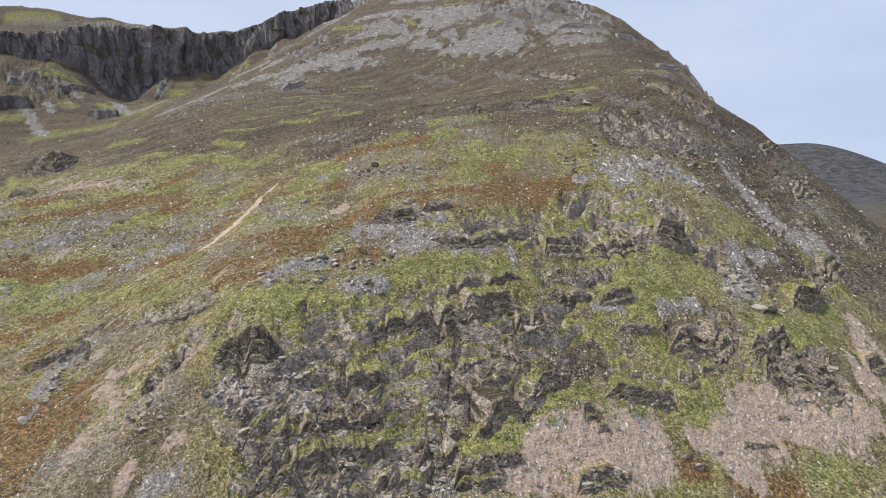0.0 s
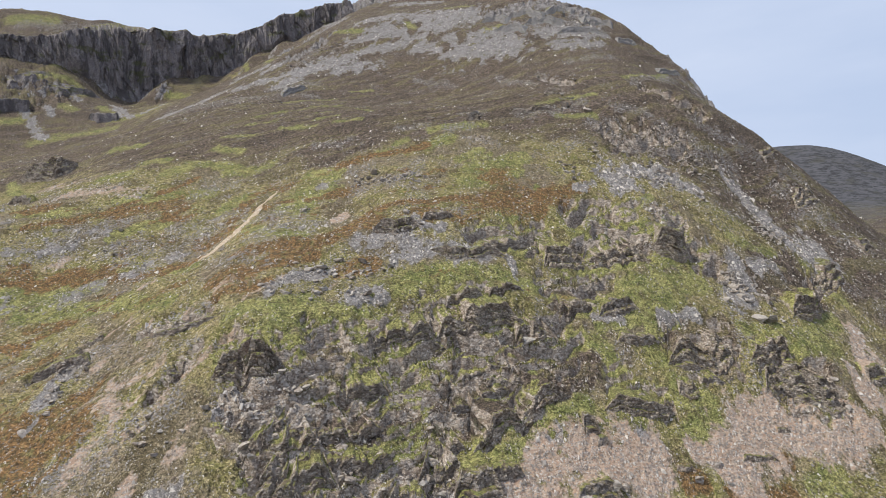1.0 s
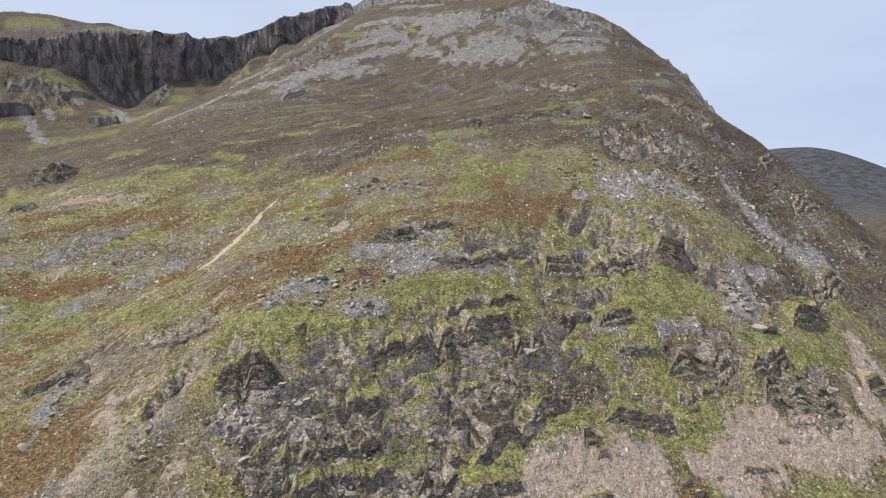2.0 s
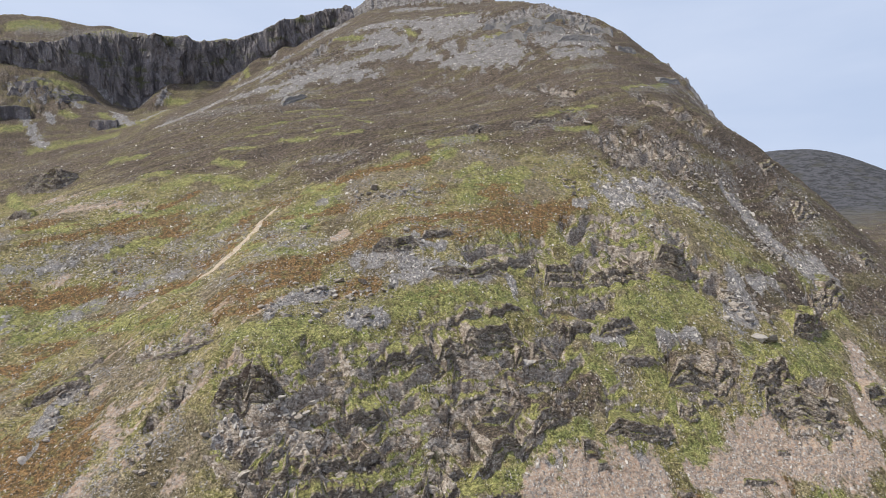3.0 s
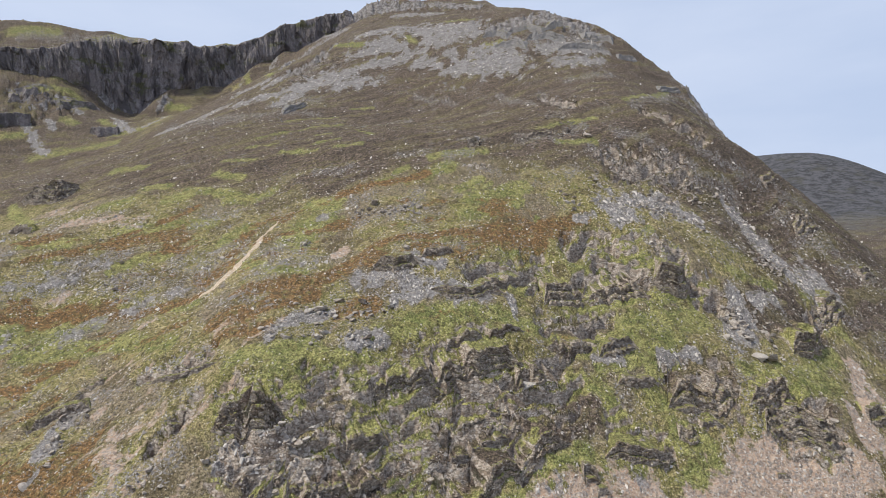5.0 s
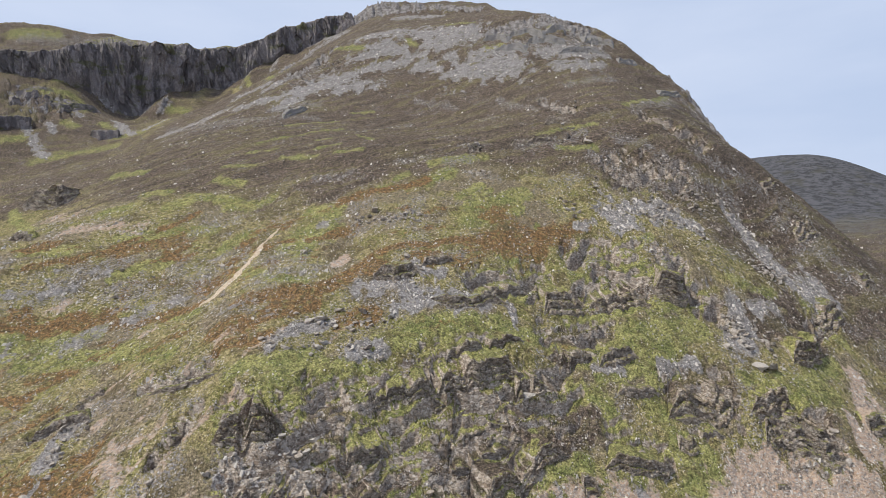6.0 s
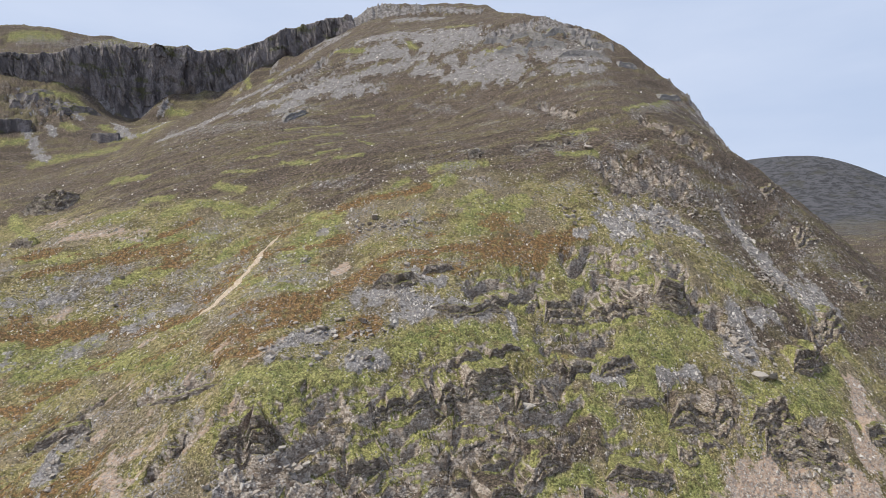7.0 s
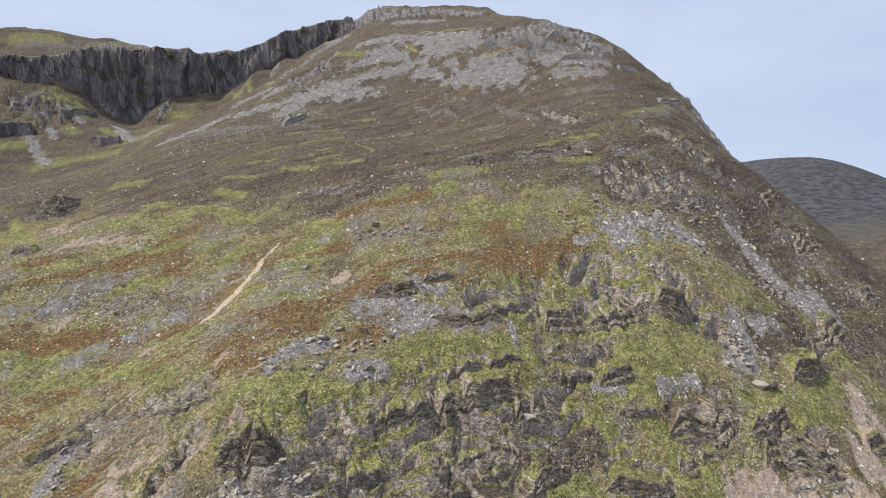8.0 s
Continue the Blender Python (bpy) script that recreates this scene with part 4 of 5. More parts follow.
def rock_material(name, turfed, dull=0.0, dull_tone=(0.1, 0.1, 0.1), streaks=False):
    m, tree, bsdf = shader(name, 0.9)
    g = Graph(tree)
    fine, mid, coarse = g.spots(0.8, 4), g.spots(2.2, 4), g.spots(6, 4)
    rock = rock_colour(g, fine, mid, coarse, 1.0 if turfed else 0.25)
    info = g.node("ShaderNodeObjectInfo")
    if turfed:
        rock = g.mix(g.span(info.outputs["Random"], 0, 1, 0, 0.25), rock, STONE_DARK)
    else:
        each = g.sum("FRACT", g.sum("ADD", info.outputs["Random"], g.place.outputs["Random Per Island"]), 0.0)
        rock = g.mix(g.span(each, 0, 1, 0.2, 0.75), rock, (0.480, 0.440, 0.405))
    rock = g.mix(dull, rock, dull_tone)
    if streaks:
        rock = g.mix(g.span(g.spots(11, 5, 0.65, (1, 1, 0.22)), 0.42, 0.54, 0.7, 0), rock, (0.070, 0.064, 0.070))
        rock = g.mix(g.span(g.spots(6, 5, 0.7, (1, 1, 0.5)), 0.54, 0.66, 0, 0.6), rock, (0.36, 0.33, 0.34))
        rock = g.mix(g.span(g.spots(26, 6, 0.7, (1, 1, 1.6)), 0.54, 0.63, 0, 0.7), rock, (0.120, 0.125, 0.050))
    if turfed:
        up = g.node("ShaderNodeSeparateXYZ")
        g.link(g.place.outputs["Normal"], up.inputs["Vector"])
        wander = g.sum("SUBTRACT", g.sum("ADD", g.sum("ADD", fine, mid), coarse), 1.5)
        lie = g.sum("ADD", up.outputs["Z"], g.sum("MULTIPLY", wander, 1.1))
        sod = g.mix(g.span(coarse, 0.40, 0.58), OLIVE, g.mix(g.span(mid, 0.4, 0.6), GRASS, YELLOWGRASS))
        sod = g.mix(g.span(g.spots(2.2, 5, 0.7), 0.50, 0.58, 0, 0.6), sod, TUSSOCK)
        sod = g.mix(g.span(mid, 0.53, 0.62, 0, 0.85), sod, HEATHER_BROWN)
        sod = g.mix(g.span(fine, 0.5, 0.66, 0, 0.8), sod, STRAW)
        # gaps in the sod: soil and tuft shade painted dark
        sod = g.mix(g.span(g.spots(0.6, 3, 0.6), 0.36, 0.48, 0.8, 0), sod, SOIL_SHADE)
        rock = g.mix(g.span(lie, 0.62, 0.90), rock, sod)
    g.link(rock, bsdf.inputs["Base Color"])
    joints = g.sum("ADD", g.span(g.cells(1.5, "DISTANCE_TO_EDGE"), 0.0, 0.2), g.sum("MULTIPLY", g.span(g.cells(0.55, "DISTANCE_TO_EDGE"), 0.0, 0.2), 0.5))
    g.bump(g.sum("ADD", g.sum("MULTIPLY", joints, 0.5), g.sum("ADD", g.sum("MULTIPLY", fine, 0.8), mid)), 1.0, 0.45, bsdf)
    return m


def stone_material():
    m, tree, bsdf = shader("weathered_stone", 0.9)
    g = Graph(tree)
    tone = g.mix(g.span(g.place.outputs["Random Per Island"], 0, 1), (0.180, 0.162, 0.150), (0.570, 0.528, 0.490))
    tone = g.mix(g.span(g.spots(0.4, 3), 0.5, 0.66, 0, 0.6), tone, ROCK_GREY)
    g.link(tone, bsdf.inputs["Base Color"])
    g.bump(g.spots(0.25, 3), 0.6, 0.1, bsdf)
    return m


def gravel_material():
    m, tree, bsdf = shader("trodden_gravel", 0.95)
    g = Graph(tree)
    tone = g.mix(g.span(g.spots(0.9, 4), 0.35, 0.65), (0.34, 0.265, 0.195), (0.52, 0.43, 0.335))
    tone = g.mix(g.span(g.spots(2.5, 4), 0.58, 0.7, 0, 0.5), tone, PEAT)
    g.link(tone, bsdf.inputs["Base Color"])
    g.bump(g.spots(0.5, 3), 0.8, 0.2, bsdf)
    return m


def leaf_material():
    m, tree, bsdf = shader("grey_green_leaves", 0.8)
    g = Graph(tree)
    g.link(g.mix(g.place.outputs["Random Per Island"], (0.07, 0.075, 0.04), (0.17, 0.17, 0.11)), bsdf.inputs["Base Color"])
    return m


def bark_material():
    m, tree, bsdf = shader("pale_bark", 0.9)
    g = Graph(tree)
    g.link(g.mix(g.spots(0.2, 3), (0.12, 0.10, 0.085), (0.28, 0.25, 0.22)), bsdf.inputs["Base Color"])
    return m


GROUND, CRAG, STONE, PATH_GRAVEL, LEAF, BARK = ground_material(), rock_material("turfed_crag_rock", True), stone_material(), gravel_material(), leaf_material(), bark_material()
BOULDER = rock_material("bare_boulder_rock", False)
SUMMIT_ROCK = rock_material("grey_summit_rock", True, 0.7, (0.275, 0.272, 0.285))
CLIFF = rock_material("dark_wet_cliff_rock", True, 0.5, (0.215, 0.205, 0.245), True)


# ---- ground: one sheet, finest where the slope lies ahead ----
def sheet(name, verts, faces, material, flat=True):
    mesh = bpy.data.meshes.new(name)
    verts, faces = np.asarray(verts, np.float32), np.asarray(faces, np.int32)
    sides = faces.shape[1]
    mesh.vertices.add(len(verts))
    mesh.vertices.foreach_set("co", verts.ravel())
    mesh.loops.add(faces.size)
    mesh.loops.foreach_set("vertex_index", faces.ravel())
    mesh.polygons.add(len(faces))
    mesh.polygons.foreach_set("loop_start", np.arange(0, faces.size, sides, dtype=np.int32))
    mesh.polygons.foreach_set("loop_total", np.full(len(faces), sides, np.int32))
    mesh.polygons.foreach_set("use_smooth", np.full(len(faces), not flat))
    mesh.materials.append(material)
    mesh.update(calc_edges=True)
    return mesh


def grid_faces(rows, cols):
    i = np.arange(rows - 1)[:, None] * cols + np.arange(cols - 1)[None, :]
    return np.stack([i, i + 1, i + cols + 1, i + cols], -1).reshape(-1, 4)


def clothe(mesh, c):
    """Gives a mesh the shares of land cover at its corners."""
    for name, keys in (("plants", ("green", "heather", "rust", "craggy")), ("minerals", ("scree", "gravel", "rock", "slate"))):
        layer = mesh.attributes.new(name, "FLOAT_COLOR", "POINT")
        layer.data.foreach_set("color", np.stack([c[k] for k in keys], -1).astype(np.float32).ravel())
    for name in ("stony", "band"):
        layer = mesh.attributes.new(name, "FLOAT", "POINT")
        layer.data.foreach_set("value", c[name].astype(np.float32))
    return mesh


def build_ground():
    ahead = np.degrees(np.arctan(np.linspace(-0.80, 0.80, DENSE)))
    rest = np.linspace(ahead[-1], 360 + ahead[0], 70)[1:]
    turn = np.radians(np.concatenate([ahead, rest]))
    reach = np.concatenate([np.geomspace(0.05, 98, 30), np.geomspace(100, 420, ROWS_NEAR), np.geomspace(421, 1350, ROWS_FAR), np.geomspace(1380, 4600, 30)])
    r, t = np.meshgrid(reach, turn, indexing="ij")
    x, y = (r * np.sin(t)).ravel().astype(np.float32), (r * np.cos(t) - 1.5).ravel().astype(np.float32)
    c = cover(x, y)
    z = landform(x, y) + relief(x, y, c) * np.where(np.hypot(x, y) < 1500, 1.0, 0.0)
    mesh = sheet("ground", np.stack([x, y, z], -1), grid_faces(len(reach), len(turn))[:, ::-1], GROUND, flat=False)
    clothe(mesh, c)
    return tagged(new("ground", mesh), "steep hillside of olive turf, brown heather, rusty bracken and grey scree below a rocky summit", "hillside", kind="structure")


DENSE, ROWS_NEAR, ROWS_FAR = 900, 640, 270
ground = build_ground()


# ---- outcrops ----
def facets(u, v, wide, tall, seed):
    """Angular blocks: each place takes the set-back and tilt of its nearest block, about -0.5 to 0.5."""
    cu, cv = u / wide, v / tall
    best, value = np.full(np.shape(u), 1e9), np.zeros(np.shape(u))
    for du in (-1, 0, 1):
        for dv in (-1, 0, 1):
            iu, iv = np.floor(cu) + du, np.floor(cv) + dv
            zero = np.zeros_like(iu)
            mu, mv = cu - iu - mixed(iu, iv, zero, seed + 1), cv - iv - mixed(iu, iv, zero, seed + 2)
            d = mu * mu + mv * mv
            off = (mixed(iu, iv, zero, seed + 3) - 0.5) * 0.8
            off = off + (mixed(iu, iv, zero, seed + 4) - 0.5) * mu * 0.7 + (mixed(iu, iv, zero, seed + 5) - 0.5) * mv * 0.7
            near = d < best
            best, value = np.where(near, d, best), np.where(near, off, value)
    return value


def outcrop(name, line, tall, seed, flute=0.0, back_run=1.25, lean=0.2, tread=0.5, rock=None):
    """A rock step in the slope: a broken, tiered face rising from its foot line, and a turfed ledge running back into the hill."""
    pts = np.array([p[:2] for p in line], float)
    way = np.concatenate([[0], np.cumsum(np.hypot(*np.diff(pts, axis=0).T))])
    step = max(0.26, 0.0011 * pts[:, 1].mean())
    n = max(16, int(way[-1] / step))
    s = np.linspace(0, 1, n)
    px, py = np.interp(s, way / way[-1], pts[:, 0]), np.interp(s, way / way[-1], pts[:, 1])
    tall_at = np.interp(s, way / way[-1], [p[2] if len(p) > 2 else tall for p in line])
    m = 2 * max(1, n // 24) + 1
    k = m // 2
    px[k:-k], py[k:-k] = np.convolve(px, np.ones(m) / m, "valid"), np.convolve(py, np.ones(m) / m, "valid")
    px = px + np.linspace(-0.01, 0.01, n)
    ux, uy = np.gradient(px), np.gradient(py)
    ul = np.hypot(ux, uy)
    nx, ny = uy / ul, -ux / ul  # out of the face
    flip = np.where(ny > 0.3, -1.0, 1.0)
    nx, ny = nx * flip, ny * flip
    wide = min(n // 2, int(0.9 * tall / step)) if flute == 0 else 9
    if wide > 2:
        kernel = np.hanning(2 * wide + 1)
        pad = np.ones(wide)
        nx, ny = [np.convolve(np.concatenate([pad * v[0], v, pad * v[-1]]), kernel / kernel.sum(), "valid") for v in (nx, ny)]
        nx, ny = nx / np.hypot(nx, ny), ny / np.hypot(nx, ny)
    metres = s * way[-1]
    zero = metres * 0 + 7.31 * seed
    env = np.clip(1.9 * np.sin(np.pi * s), 0, 1) * (0.86 + 0.27 * grain(metres / (0.8 * tall + 2), zero, 300)) if flute == 0 else np.clip(np.sin(np.pi * s) * 12, 0, 1) * (0.97 + 0.08 * layers(metres, zero, 25, 3, 300))
    high = tall_at * np.clip(env, 0.02, 1.25)
    if flute:
        rim = landform(px - nx * (0.46 * tall_at + 12), py - ny * (0.46 * tall_at + 12)) - ground_height(px, py)
        base = ground_height(px, py)
        top = rim + base
        top = np.convolve(np.concatenate([np.ones(12) * top[0], top, np.ones(12) * top[-1]]), np.ones(25) / 25, "valid") + 1.5 * layers(metres, zero, 14, 3, 305)
        high = np.maximum(top - base, 4.0) * np.clip(np.sin(np.pi * s) * 12, 0.02, 1)
    wob = 0.16 * tall * layers(metres, zero, 0.9 * tall + 2, 3, 310) * (1 if flute == 0 else 0.0)
    px, py = px + nx * wob, py + ny * wob
    foot = ground_height(px, py)
    nf, nl = max(10, int(1.3 * tall / step)), max(8, int(back_run * tall / step / 1.4))
    q = np.concatenate([np.linspace(0, 1, nf), 1 + np.linspace(0, 1, nl)[1:]])[:, None]
    face, ledge = np.clip(q, 0, 1), np.clip(q - 1, 0, 1)
    S = np.broadcast_to(metres[None, :], (len(q), n))
    tiers = int(np.clip(round(tall / 3.2), 1, 4)) if flute == 0 else 1
    climb = np.clip(face + 0.16 * np.sin(np.pi * face) * layers(S / (1.1 * tall + 2), face * 1.5 + seed, 1.0, 3, 320), 0, 1) * tiers
    whole, part_up = np.floor(climb * 0.9999), climb - np.floor(climb * 0.9999)
    set_back = (whole + smooth(0.62, 1.0, part_up)) / tiers
    height = (whole + smooth(0.0, 0.75, part_up) * 0.9 + 0.1 * part_up) / tiers
    back = (lean * face + tread * set_back + back_run * ledge) * high[None, :]
    X, Y = px[None, :] - nx[None, :] * back, py[None, :] - ny[None, :] * back
    Z = foot[None, :] - 1.0 + (high[None, :] + 1.0) * height
    Z = Z + ledge * high[None, :] * 0.35
    level = landform(X.ravel(), Y.ravel()).reshape(X.shape)
    sink = ledge ** 2.5
    Z = Z * (1 - sink) + (level - 1.0) * sink
    # joints: blocks stand in and out, and small noise roughens them
    H = height * high[None, :] + ledge * 1.2 * high[None, :]
    bw, bh = np.clip(0.22 * tall, 1.2, 6), np.clip(0.17 * tall, 0.8, 7) * (3.5 if flute else 1)
    skew = S + 0.4 * H + 0.7 * bw * grain(S / (2 * bw), H / (2 * bh), 330 + seed)
    drop = H + 0.3 * S * (1 if seed % 3 else -0.6) + 0.5 * bh * grain(S / (3 * bw), H / (3 * bh), 340 + seed)
    none = np.zeros_like(S)
    far = 0.6 if pts[:, 1].mean() > 400 and not flute else 1.0
    block = facets(skew, drop, bw, bh, seed)
    small = facets(skew, drop, 0.42 * bw, 0.45 * bh, seed + 9)
    strata = mixed(np.floor(drop / (0.6 * bh) + 0.8 * grain(S / (4 * bw), H / bh, 345 + seed)), none, none, seed + 17) - 0.5
    push = far * tall ** 0.68 * (0.08 * strata + 0.21 * block + 0.10 * small + 0.07 * layers(S, H * (0.3 if flute else 1.3), 1.5 + 0.35 * tall, 4, 350 + seed, 0.5))
    if flute:
        column = mixed(np.floor((S + 3 * grain(S / 20, H / 25, 376)) / 13), np.floor(H / 30 + 0.5 * grain(S / 15, H / 30, 377)), none, seed + 30) - 0.5
        push = push + 0.8 * flute * column + flute * (1.9 * layers(S, H * 0.16, 62, 3, 360, 0.5) + 0.9 * np.abs(layers(S, H * 0.3, 20, 3, 370, 0.6)) + 0.2 * np.abs(layers(S, H * 0.15, 5, 3, 375, 0.6))) * np.clip(high / tall, 0.2, 1)[None, :]
    fade = np.clip(np.sin(np.pi * np.clip(q / 2, 0, 1)) * 3, 0, 1) * np.clip(env * 1.4, 0, 1)[None, :]
    if flute:
        fade = fade * (1 - 0.95 * smooth(0.72, 0.98, face))
    push = push * (1 - 0.5 * ledge) * fade + ledge * 0.5 * layers(S, H, 2.5, 3, 380 + seed) * (1 - ledge)
    out = push * (1 - 0.6 * ledge)
    X, Y = X + nx[None, :] * out, Y + ny[None, :] * out
    Z = Z + push * np.clip(0.15 + 0.5 * ledge, 0, 0.5)
    mid = np.array((X[nf // 2].mean(), Y[nf // 2].mean(), Z[0].min()))
    root = new(name)
    root.location = mid
    spots = np.stack([X, Y, Z], -1) - mid
    for what, rows in (("rock_face", slice(0, nf)), ("turf_ledge", slice(nf - 1, len(q)))):
        some = spots[rows]
        turfed = what == "turf_ledge" and rock in (None, CRAG)
        mesh = sheet(what, some.reshape(-1, 3), grid_faces(len(some), n), GROUND if turfed else rock or CRAG, flat=not turfed)
        if turfed:
            c = cover(X[rows].ravel().astype(np.float32), Y[rows].ravel().astype(np.float32))
            c["green"] = np.maximum(c["green"], 0.55)
            c["scree"], c["stony"] = 0.4 * c["scree"], 0.6 * c["stony"]
            clothe(mesh, c)
        piece = new(what, mesh)
        piece.parent = root
    return root


cliff_line = [(x + 0.10 * h + 4, y - 9 - 0.20 * h, max(6.0, 1.05 * h + 4)) for x, y, h in WALL[1:-2]]
for i, line in enumerate(LOWER_CLIFFS):
    tagged(outcrop("corrie_cliff", line, 14, 901 + i, flute=2.0, back_run=0.8, lean=0.25, tread=0.35, rock=CLIFF), "dark lower tier of crag below a green ramp in the corrie", "cliff", kind="structure")
tagged(outcrop("corrie_cliff", cliff_line, 70, 900, flute=6.0, back_run=0.35, lean=0.22, tread=0.22, rock=CLIFF), "dark fluted cliff with grassy ledges round the head of the corrie", "cliff", kind="structure")

# outcrops: foot of the face in plan, height of the face
OUTCROPS = []
OUTCROPS.append((((-59.2, 148.7), (-54.4, 147.3), (-47.3, 147.3), (-41.4, 151.5)), 9.4, "steep"))
OUTCROPS.append((((-70.7, 151.9), (-68.3, 156.6)), 3.3))
OUTCROPS.append((((-52.2, 139.6), (-45.9, 138.9), (-37.7, 138.3), (-29.9, 138.9), (-19.9, 143.9)), 3.5))
OUTCROPS.append((((-49.4, 133.8), (-42.8, 133.2), (-33.8, 133.2), (-26.4, 134.7), (-19.1, 138.3), (-16.2, 141.9)), 3.9))
OUTCROPS.append((((-44.4, 126.8), (-37.0, 126.5), (-29.7, 126.8), (-22.6, 128.0), (-15.7, 131.3)), 4.4))
OUTCROPS.append((((-6.5, 137.9), (-2.5, 137.3), (2.1, 137.6), (6.2, 140.2)), 6.9))
OUTCROPS.append((((-5.5, 145.6), (0.8, 144.6), (5.8, 146.6)), 4.2))
OUTCROPS.append((((-13.3, 133.5), (-8.2, 133.5), (-3.1, 133.8)), 3.6))
OUTCROPS.append((((6.4, 144.6), (10.8, 147.7), (16.9, 151.9), (26.7, 157.7), (35.6, 164.1)), 5.3, "steep"))
OUTCROPS.append((((2.5, 164.1), (10.5, 166.0), (18.5, 165.7)), 3.5))
OUTCROPS.append((((0.9, 158.8), (10.2, 161.1), (22.9, 163.0)), 3.9))
OUTCROPS.append((((44.7, 162.6), (51.2, 163.3), (59.3, 164.1), (67.0, 168.4)), 5.7, "steep"))
OUTCROPS.append((((-7.6, 178.6), (-2.4, 178.2), (11.7, 183.7), (26.8, 190.7)), 3.5, "steep"))
OUTCROPS.append((((-3.9, 169.2), (2.6, 172.0), (11.0, 174.0), (24.8, 179.0)), 8.3, "steep"))
OUTCROPS.append((((-22.8, 164.5), (-15.0, 166.0), (-5.5, 168.4), (1.0, 170.4)), 5.8, "steep"))
OUTCROPS.append((((-26.5, 150.1), (-21.1, 152.2), (-14.0, 155.5)), 4.8, "steep"))
OUTCROPS.append((((21.2, 172.0), (27.8, 174.0), (35.0, 178.6)), 6.4))
OUTCROPS.append((((35.1, 205.1), (43.0, 207.0), (53.2, 211.9)), 9.2))
OUTCROPS.append((((50.0, 211.4), (62.8, 213.4), (76.9, 217.5)), 6.2))
OUTCROPS.append((((78.8, 221.1), (87.8, 219.5), (99.0, 226.9)), 14.5, "steep"))
OUTCROPS.append((((32.8, 188.5), (40.8, 188.0), (49.7, 194.3)), 4.8))
OUTCROPS.append((((50.4, 189.8), (56.1, 190.7), (65.8, 196.6)), 6.3))
OUTCROPS.append((((69.1, 181.5), (79.2, 180.7), (89.7, 184.5), (96.8, 190.7)), 10.6))
OUTCROPS.append((((54.0, 182.4), (60.9, 183.2), (69.8, 187.1)), 3.9))
OUTCROPS.append((((97.9, 187.1), (103.9, 187.6), (114.1, 192.0)), 7.6, "steep"))
OUTCROPS.append((((98.5, 179.4), (107.9, 179.4), (118.3, 179.4), (125.5, 182.8)), 13.2))
OUTCROPS.append((((69.3, 172.0), (72.9, 172.0), (76.8, 174.4)), 6.0))
OUTCROPS.append((((77.7, 177.3), (86.6, 179.8)), 2.1))
OUTCROPS.append((((123.8, 208.5), (130.4, 210.0), (144.4, 223.2)), 10.7, "steep"))
OUTCROPS.append((((148.5, 234.4), (156.4, 237.2), (169.2, 246.9)), 8.7))
OUTCROPS.append((((139.9, 192.5), (150.1, 196.1)), 6.7))
OUTCROPS.append((((-25.7, 207.5), (-16.6, 205.1), (-7.3, 210.0)), 6.4))
OUTCROPS.append((((-4.6, 198.0), (3.0, 195.2), (12.6, 198.9), (22.8, 204.1)), 5.0))
OUTCROPS.append((((-8.0, 213.9), (4.4, 219.5)), 3.7))
OUTCROPS.append((((15.1, 206.0), (30.8, 211.9)), 4.0))
OUTCROPS.append((((170.7, 282.8), (191.2, 297.8)), 8.4))
OUTCROPS.append((((169.1, 307.0), (182.1, 321.0)), 5.4))
OUTCROPS.append((((195.2, 271.1), (205.9, 278.2)), 8.4))
OUTCROPS.append((((-116.5, 163.3), (-112.1, 163.3), (-108.9, 165.7), (-99.5, 166.4)), 3.5))
OUTCROPS.append((((-256.5, 355.9), (-239.5, 345.2), (-224.6, 340.5), (-219.7, 356.6)), 15.0))
OUTCROPS.append((((-200.3, 269.9), (-185.0, 263.0)), 4.6))
OUTCROPS.append((((-86.2, 169.6), (-76.2, 167.2), (-64.4, 168.0)), 1.9))
OUTCROPS.append((((-108.1, 176.9), (-101.4, 175.2)), 2.0))
OUTCROPS.append((((31.5, 138.9), (37.3, 140.6), (45.2, 143.2)), 5.1))
OUTCROPS.append((((61.1, 153.7), (66.9, 154.4)), 2.2))
OUTCROPS.append((((81.6, 159.9), (88.2, 162.2), (93.9, 163.3)), 2.0))
OUTCROPS.append((((97.0, 170.0), (101.7, 171.2)), 2.1))
OUTCROPS.append((((37.5, 154.8), (41.9, 155.8)), 6.0))
OUTCROPS.append((((40.4, 153.3), (44.3, 153.7)), 3.0))
OUTCROPS.append((((43.2, 523.0), (60.1, 516.9), (71.0, 506.1)), 7.9))
OUTCROPS.append((((70.6, 520.6), (89.9, 516.9), (105.3, 507.3)), 8.9))
OUTCROPS.append((((95.7, 495.6), (117.7, 497.9), (135.0, 494.4)), 7.6))
OUTCROPS.append((((57.8, 541.8), (75.8, 540.5), (89.1, 526.7)), 8.2))
OUTCROPS.append((((90.8, 536.7), (112.2, 540.5), (131.1, 533.0)), 8.3))
OUTCROPS.append((((121.4, 513.3), (137.8, 519.4), (148.2, 512.1)), 7.9))
OUTCROPS.append((((34.6, 545.6), (47.7, 545.6), (56.6, 530.5)), 7.3))
OUTCROPS.append((((-449.0, 603.5), (-436.9, 619.3), (-416.0, 623.7)), 10.6))
OUTCROPS.append((((-404.3, 615.0), (-395.2, 638.5), (-379.5, 653.6)), 9.8))
OUTCROPS.append((((2.1, 134.1), (8.5, 134.1), (15.2, 136.3)), 7.5))
OUTCROPS.append((((-46.0, 135.1), (-36.6, 134.1), (-28.3, 137.6)), 5.0, "steep"))
OUTCROPS.append((((-30.1, 139.6), (-22.3, 141.6), (-14.7, 147.3)), 4.4, "steep"))
